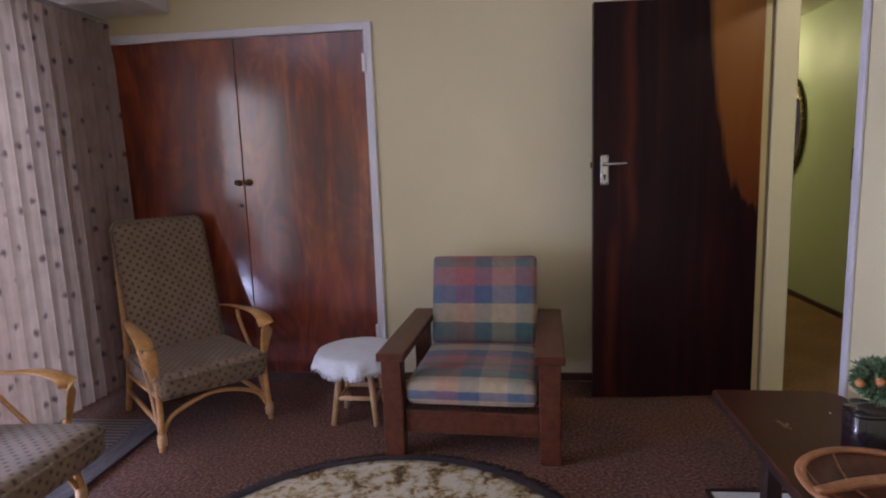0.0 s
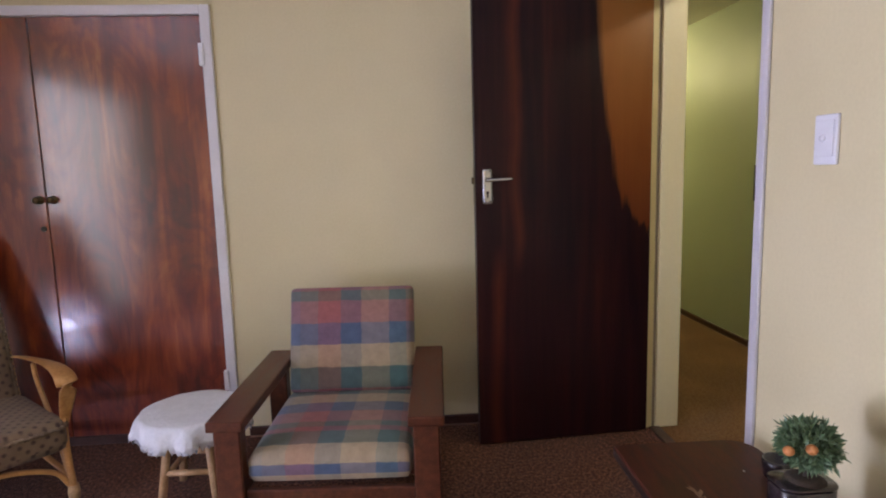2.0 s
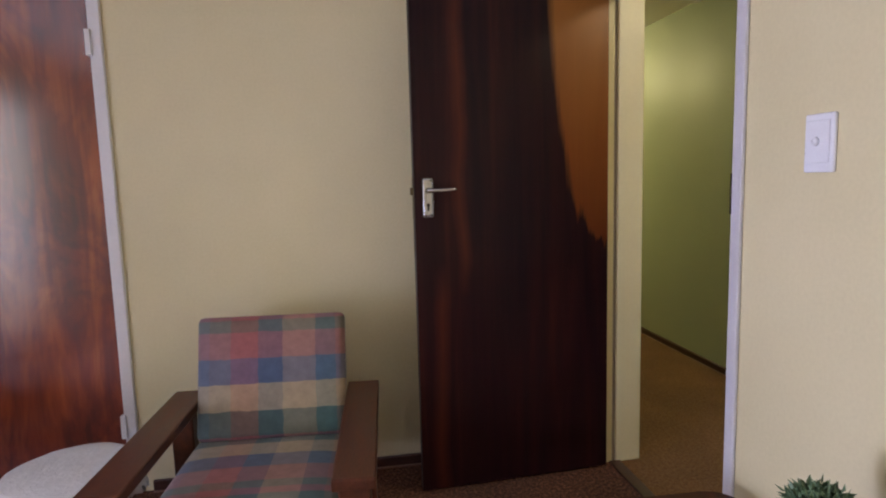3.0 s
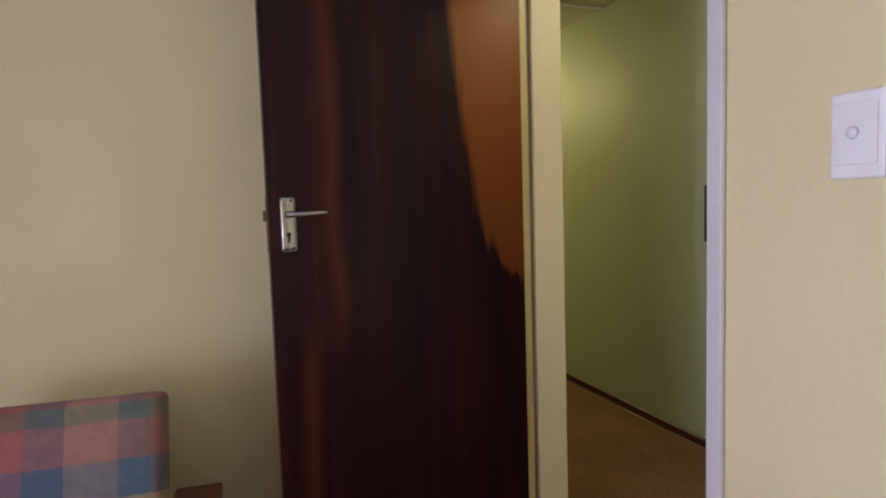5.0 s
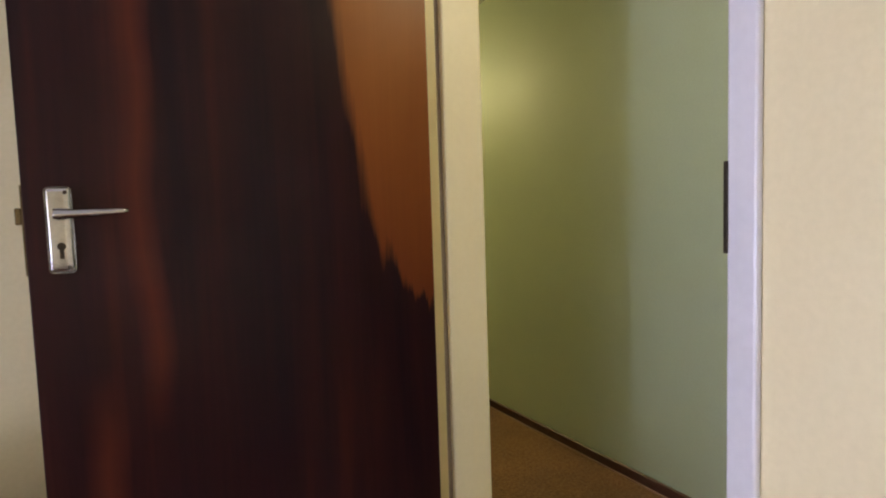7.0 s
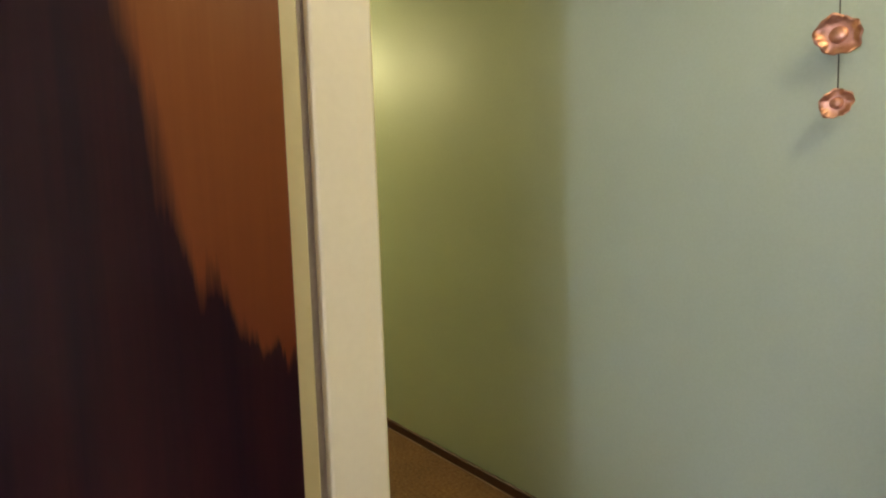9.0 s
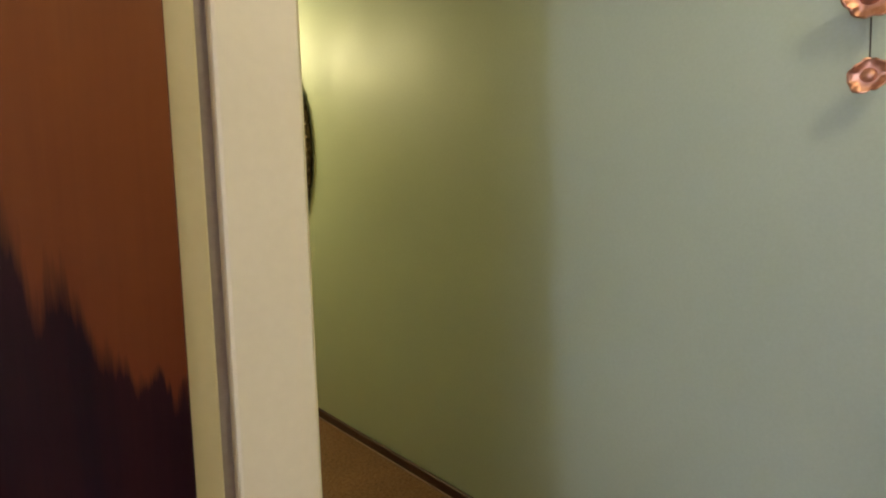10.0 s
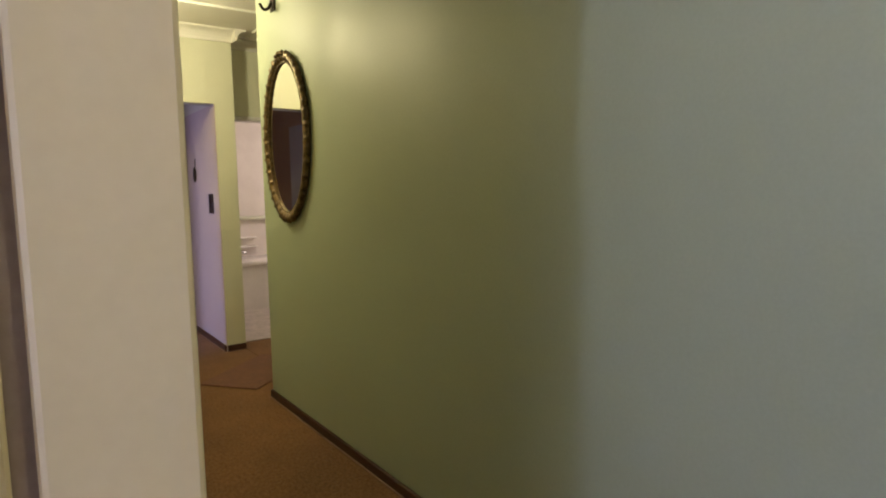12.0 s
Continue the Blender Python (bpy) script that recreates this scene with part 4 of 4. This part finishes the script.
def rounded_slab(x0, x1, y0, y1, z0, z1, r, n=6, lip=0.006, west=None):
    bm = bmesh.new()
    loop = []
    w = r if west is None else west
    for cx, cy, a0, q in ((x1 - r, y1 - r, 0, r), (x0 + w, y1 - w, 90, w), (x0 + w, y0 + w, 180, w), (x1 - r, y0 + r, 270, r)):
        for k in range(n + 1):
            a = radians(a0 + 90 * k / n)
            loop.append((cx, cy, math.cos(a), math.sin(a), q))
    rings = [[bm.verts.new((cx + (q - ins) * c, cy + (q - ins) * s, z)) for cx, cy, c, s, q in loop] for ins, z in ((lip, z0), (0, z0 + lip), (0, z1 - lip), (lip, z1))]
    m = len(loop)
    for a, b in zip(rings, rings[1:]):
        for k in range(m):
            bm.faces.new((a[k], a[(k + 1) % m], b[(k + 1) % m], b[k]))
    bm.faces.new(rings[0][::-1])
    bm.faces.new(rings[-1])
    return bm


tab = thing("coffee_table", TABLE, "dark mahogany coffee table with rounded corners and scratched top", "table")
part("tabletop", rounded_slab(-0.225, 0.225, -0.685, 0.685, 0.368, 0.388, 0.085, 9, 0.004, 0.016), TABLE_WOOD, tab)
part("edge_band", rounded_slab(-0.2265, 0.2265, -0.6865, 0.6865, 0.352, 0.3835, 0.0865, 9, 0.004, 0.0175), TABLE_LEG, tab, "near-black table edge")
for sx in (-1, 1):
    part("apron", boxed(sx * 0.17 - 0.01, sx * 0.17 + 0.01, -0.42, 0.42, 0.31, 0.351), TABLE_LEG, tab)
    for sy in (-1, 1):
        part("leg", boxed(sx * 0.185 - 0.024, sx * 0.185 + 0.024, sy * 0.22 - 0.024, sy * 0.22 + 0.024, 0.0, 0.351, bev=0.004), TABLE_LEG, tab)
bm = bmesh.new()
for ox, oy, ln, wd, turn in ((0.0, 0.0, 0.040, 0.007, 8), (0.008, -0.006, 0.026, 0.010, -28), (-0.006, 0.014, 0.020, 0.006, 38), (0.012, -0.030, 0.012, 0.004, 0)):
    c, s_ = math.cos(radians(turn)), math.sin(radians(turn))
    pts = [(-ln, 0.0), (-0.3 * ln, -wd), (0.2 * ln, -0.5 * wd), (ln, 0.1 * wd), (0.4 * ln, 0.9 * wd), (-0.5 * ln, 0.5 * wd)]
    bm.faces.new([bm.verts.new((-0.092 + ox + v * c - u * s_, 0.382 + oy + v * s_ + u * c, 0.3884 + 0.0001 * turn / 10)) for u, v in pts])
part("scratch", bm, SCRATCH, tab, "pale chipped scratch in the varnish")
bm = bmesh.new()
bmesh.ops.create_icosphere(bm, subdivisions=1, radius=0.0035, matrix=Matrix.Translation((0.099, 0.477, 0.390)) @ Matrix.Diagonal((1, 1.6, 0.5, 1)))
tagged(part("crumb", bm, PAPER), "tiny white crumb lying on the table", "crumb").matrix_world = TABLE

tray = thing("picture_frame", pose(-0.338, -1.405, 0, rz=0), "white sheet in a dark frame lying on the carpet", "frame")
part("sheet", boxed(-0.19, 0.19, -0.22, 0.22, 0.001, 0.010), PAPER, tray)
for x0, x1, y0, y1 in ((-0.205, -0.19, -0.235, 0.235), (0.19, 0.205, -0.235, 0.235), (-0.19, 0.19, 0.22, 0.235), (-0.19, 0.19, -0.235, -0.22)):
    part("border", boxed(x0, x1, y0, y1, 0.001, 0.016, bev=0.002), TABLE_LEG, tray, "dark frame strip")

plant = thing("potted_plant", pose(-0.232, -1.64, 0.389), "small artificial orange tree in a dark glossy planter", "plant")
bm = rounded_slab(-0.078, 0.062, -0.050, 0.050, 0.0, 0.140, 0.035, 7, 0.004)
part("pot", bm, POT_GLAZE, plant, "dark glossy planter", True)
part("rim", rounded_slab(-0.080, 0.064, -0.052, 0.052, 0.1405, 0.150, 0.037, 7, 0.003), POT_GLAZE, plant, "", True)
part("soil", lathe(bmesh.new(), [(0.01, 0.158), (0.03, 0.156), (0.046, 0.1505)], 20), SOIL, plant, "", True)
part("stem", tube(bmesh.new(), curve_points([(0, 0, 0.152), (0.004, 0.002, 0.18), (-0.003, 0.004, 0.225)], 4), 0.006, 8), SOIL, plant, "", True)


def foliage(radius, count, seed):
    rnd = random.Random(seed)
    bm = bmesh.new()
    for _ in range(count):
        while True:
            p = Vector((rnd.uniform(-1, 1), rnd.uniform(-1, 1), rnd.uniform(-1, 1)))
            if 0.25 < p.length < 1:
                break
        out = p.normalized()
        base = Vector((p.x * radius, p.y * radius, p.z * radius * 0.88))
        if rnd.random() < 0.09:
            base *= rnd.uniform(1.1, 1.3)
        d = (out + Vector((rnd.uniform(-1, 1), rnd.uniform(-1, 1), rnd.uniform(-0.7, 1)))).normalized()
        side = d.cross(Vector((rnd.uniform(-1, 1), rnd.uniform(-1, 1), rnd.uniform(-1, 1)))).normalized()
        up = side.cross(d)
        ln, wd = rnd.uniform(0.015, 0.030), rnd.uniform(0.0034, 0.0062)
        v = [base, base + d * ln * 0.4 + side * wd + up * 0.003, base + d * ln, base + d * ln * 0.4 - side * wd + up * 0.003, base + d * ln * 0.5 - up * 0.001]
        v = [bm.verts.new(q) for q in v]
        for f in ((0, 1, 4), (1, 2, 4), (2, 3, 4), (3, 0, 4)):
            bm.faces.new([v[k] for k in f])
    return bm


fol = part("foliage", foliage(0.059, 1500, 8), LEAF, plant, "dense small green leaves")
fol.location = (0.004, 0.0, 0.238)
for x, y, z, r in ((-0.028, -0.054, 0.252, 0.0130), (-0.068, -0.032, 0.241, 0.0125)):
    bm = bmesh.new()
    bmesh.ops.create_icosphere(bm, subdivisions=3, radius=r, matrix=Matrix.Translation((x, y, z)) @ Matrix.Diagonal((1, 1, 0.93, 1)))
    part("orange_fruit", bm, FRUIT, plant, "small orange", True)

cupob = tagged(part("candle_cup", lathe(bmesh.new(), [(0.026, 0.0), (0.036, 0.005), (0.042, 0.045), (0.041, 0.058), (0.037, 0.058), (0.034, 0.014), (0.0001, 0.012)], 24), POT_GLAZE, None, "", True), "small black glazed cup beside the plant pot", "cup")
cupob.matrix_world = pose(-0.118, -1.372, 0.389)

bask = thing("basket", pose(-0.36, -1.935, 0.389, rz=15), "segmented brown wooden bowl with pale rim and handle", "bowl")
part("bowl", lathe(bmesh.new(), [(0.04, 0.003), (0.11, 0.0), (0.165, 0.03), (0.192, 0.070), (0.180, 0.072), (0.155, 0.038), (0.105, 0.012), (0.04, 0.011)], 56), CHAIR_WOOD, bask, "dark red-brown bowl", True)
part("rim", lathe(bmesh.new(), [(0.184, 0.070), (0.201, 0.070), (0.206, 0.077), (0.200, 0.083), (0.184, 0.082), (0.180, 0.076), (0.184, 0.070)], 56, caps=False), BASKET, bask, "paler wooden rim", True)
for k in range(8):
    a = 2 * math.pi * k / 8
    c, s_ = math.cos(a), math.sin(a)
    part("rib", tube(bmesh.new(), curve_points([(0.184 * c, 0.184 * s_, 0.073), (0.155 * c, 0.155 * s_, 0.040), (0.105 * c, 0.105 * s_, 0.014), (0.03 * c, 0.03 * s_, 0.012)], 4), 0.006, 8, 0.6), BASKET, bask, "", True)
part("handle", tube(bmesh.new(), curve_points([(-0.192, 0.02, 0.078), (-0.10, 0.012, 0.092), (0, 0, 0.098), (0.10, -0.012, 0.092), (0.192, -0.02, 0.078)], 6), 0.014, 10, 0.6), BASKET, bask, "pale wooden cross handle", True)

# ---- light switches ----
sw = thing("light_switch", pose(0, -1.346, 1.35), "white plastic light switch plate on the cream wall", "light switch")
part("plate", boxed(-0.011, 0.0, -0.044, 0.044, -0.068, 0.068, bev=0.004, seg=2), SWITCH, sw)
part("rim", boxed(-0.0150, -0.0112, -0.034, 0.034, -0.046, 0.052, bev=0.0012), SWITCH, sw)
bm = bmesh.new()
tube(bm, [(-0.0148, 0.004, 0.004), (-0.0200, 0.004, 0.004)], [0.0105, 0.0085], 16)
part("button", bm, SWITCH, sw, "round push button", True)

sw2 = thing("light_switch", pose(1.326, 4.10, 1.13), "dark light switch on the end room wall", "light switch")
part("plate", boxed(-0.012, 0.0, -0.05, 0.05, -0.075, 0.075, bev=0.003), TABLE_LEG, sw2)
part("rocker", boxed(-0.018, -0.012, -0.015, 0.015, -0.03, 0.03, bev=0.002), TABLE_LEG, sw2)
hang = thing("wall_hanging", pose(1.326, 4.53, 1.365), "small dark oval ornament hanging on a cord", "ornament")
bm = bmesh.new()
bmesh.ops.create_icosphere(bm, subdivisions=2, radius=1.0, matrix=Matrix.Translation((-0.012, 0, 0)) @ Matrix.Diagonal((0.012, 0.038, 0.065, 1)))
part("plaque", bm, DARK_METAL, hang, "", True)
part("cord", tube(bmesh.new(), [(-0.006, 0, 0.06), (-0.004, 0, 0.13)], 0.003, 6), DARK_METAL, hang)

# ---- oval mirror, wall bracket, copper ornament ----
mir = thing("oval_mirror", pose(GREEN_X - 0.001, 2.29, 1.487), "oval wall mirror in a carved antique gilt frame", "mirror")
RY, RZ = 0.288, 0.430


def oval_ring(bm, prof, n=110, scallop=0.0, freq=30):
    rings = []
    for k in range(n):
        a = 2 * math.pi * k / n
        ring = []
        for j, (off, depth) in enumerate(prof):
            s = scallop * (0.6 * math.sin(freq * a) + 0.4 * math.sin(freq * 1.7 * a + 1)) * (1 if j in (1, 2) else 0.75 if j in (4, 5) else 0.3)
            ring.append(bm.verts.new((-depth - 0.5 * abs(s), (RY - off + s) * math.cos(a), (RZ - off + s) * math.sin(a))))
        rings.append(ring)
    m = len(prof)
    for i in range(n):
        a, b = rings[i], rings[(i + 1) % n]
        for j in range(m):
            bm.faces.new((a[j], a[(j + 1) % m], b[(j + 1) % m], b[j]))
    return bm


part("frame", oval_ring(bmesh.new(), [(0.004, 0.0), (-0.004, 0.016), (0.010, 0.030), (0.026, 0.032), (0.040, 0.022), (0.046, 0.012), (0.046, 0.0)], 330, 0.010, 44), GILT, mir, "carved gilt frame", True)
part("inner_bead", oval_ring(bmesh.new(), [(0.044, 0.010), (0.046, 0.020), (0.054, 0.020), (0.056, 0.010)], 150, 0.0015, 60), GILT, mir, "", True)
bm = bmesh.new()
bm.faces.new([bm.verts.new((-0.011, (RY - 0.05) * math.cos(2 * math.pi * k / 72), (RZ - 0.05) * math.sin(2 * math.pi * k / 72))) for k in range(72)])
part("glass", bm, MIRROR, mir, "silvered mirror glass")
bm = bmesh.new()
for k in range(5):
    a = math.pi / 2 + (k - 2) * 0.075
    bmesh.ops.create_icosphere(bm, subdivisions=2, radius=0.016 if k == 2 else 0.011, matrix=Matrix.Translation((-0.034, (RY - 0.012) * math.cos(a), (RZ - 0.012) * math.sin(a))))
part("crest", bm, GILT, mir, "carved crest", True)

# plain bracket without a bulb
lamp = thing("wall_bracket", pose(GREEN_X, 2.42, 2.15), "small dark bronze bracket on the green wall", "bracket")
part("back_plate", boxed(-0.012, -0.001, -0.03, 0.03, 0.0, 0.09, bev=0.003), DARK_METAL, lamp)
part("arm", tube(bmesh.new(), curve_points([(-0.01, 0, 0.05), (-0.03, 0.0, 0.012), (-0.055, 0, 0.004), (-0.075, 0, 0.03)], 5), 0.008, 8), DARK_METAL, lamp, "", True)

# unseen fixtures added above the two corridor bulbs, base disc only
light = thing("ceiling_light", pose(0.70, -1.30, 2.399), "dark base disc added for an unseen corridor ceiling light", "ceiling light")
part("base", lathe(bmesh.new(), [(0.05, -0.03), (0.09, -0.022), (0.10, 0.0)], 28), DARK_METAL, light, "", True)
tagged(light, group="corridor ceiling lights")
copy_thing(light, pose(0.62, 2.95, 2.399))

orn = thing("copper_ornament", pose(GREEN_X, -0.505, 0), "two beaten copper flowers strung on a wire on the wall", "ornament")


def copper_flower(z, r, seed):
    rnd = random.Random(seed)
    ph = rnd.uniform(0, 6)
    bm = bmesh.new()
    lathe(bm, [(0.0001, 0.010), (0.30 * r, 0.010), (0.48 * r, 0.009), (0.66 * r, 0.011), (0.85 * r, 0.016), (1.0 * r, 0.021), (0.98 * r, 0.0185), (0.8 * r, 0.012), (0.5 * r, 0.004), (0.0001, 0.003)], 48,
          wave=lambda j, a, rr, zz: (rr * (1 + (0.08 * math.sin(2 * a + ph) + 0.05 * math.sin(5 * a + 1) + 0.03 * math.sin(11 * a)) * (rr > 0.55 * r)), zz + ((0.006 * math.sin(4 * a + ph + 1) + 0.003 * math.sin(9 * a)) * (rr > 0.8 * r))))
    bmesh.ops.rotate(bm, verts=bm.verts, matrix=Matrix.Rotation(radians(-90), 3, "Y"))
    bmesh.ops.rotate(bm, verts=bm.verts, matrix=Matrix.Rotation(radians(8), 3, "Z") @ Matrix.Rotation(radians(-6), 3, "Y"))
    bmesh.ops.translate(bm, verts=bm.verts, vec=(-0.026, 0, z))
    f = part("flower", bm, COPPER, orn, "", True)
    bm = bmesh.new()
    bmesh.ops.create_icosphere(bm, subdivisions=3, radius=1.0, matrix=Matrix.Translation((-0.034, 0, z)) @ Matrix.Diagonal((0.010, 0.44 * r, 0.42 * r, 1)))
    part("boss", bm, COPPER, f, "domed copper centre", True)


copper_flower(1.577, 0.047, 2)
copper_flower(1.424, 0.034, 5)
for z0, z1 in ((1.455, 1.534), (1.62, 1.80)):
    part("wire", tube(bmesh.new(), [(-0.03, 0, z0), (-0.03, 0, z1)], 0.0014, 6), DARK_METAL, orn, "dark wire")

# ---- bathroom, doormat ----
mat3 = thing("doormat", pose(1.30, 3.20, 0, rz=38), "brown doormat on the corridor carpet", "mat")
part("pad", boxed(-0.28, 0.42, -0.20, 0.22, 0.001, 0.010, bev=0.003), MAT_BROWN, mat3)

bframe = thing("door_frame", pose(0, 0, 0), "white painted frame of the bathroom doorway", "door frame", kind="structure")
part("head", boxed(1.472, 2.25, 4.085, 4.21, 1.775, 1.809, bev=0.004), WHITE, bframe)
part("jamb", boxed(1.4715, 1.50, 4.085, 4.21, 0.0, 1.774, bev=0.004), FRAME_CREAM, bframe)

tub = thing("bathtub", pose(0, 0, 0), "white enamel bathtub with panelled front", "bathtub")
part("panel", boxed(1.475, 3.2, 5.36, 5.40, 0.0, 0.465, bev=0.004), ENAMEL, tub)
bm = rounded_slab(1.475, 3.2, 5.33, 5.975, 0.466, 0.51, 0.03)
part("rim", bm, ENAMEL, tub, "", True)
part("tap", tube(bmesh.new(), curve_points([(1.96, 5.62, 0.51), (1.96, 5.62, 0.57), (1.99, 5.62, 0.59), (2.05, 5.62, 0.57)], 5), 0.013, 8), CHROME, tub, "chrome bath tap", True)
rail = thing("towel_rail", pose(0, 5.978, 0), "pale towel rail on the bathroom tiles", "towel rail")
part("bar", tube(bmesh.new(), [(1.49, -0.05, 0.93), (3.0, -0.05, 0.93)], 0.022, 10), PALE_GREEN, rail, "", True)
for x in (1.55, 2.9):
    part("bracket", boxed(x, x + 0.03, -0.05, 0.0, 0.915, 0.945), PALE_GREEN, rail)
shelf = thing("soap_shelf", pose(2.0, 5.978, 0), "small white two-tier soap shelf on the tiles", "shelf")
for z in (0.60, 0.70):
    part("tier", boxed(-0.02, 0.28, -0.055, 0.0, z, z + 0.018, bev=0.004), ENAMEL, shelf)
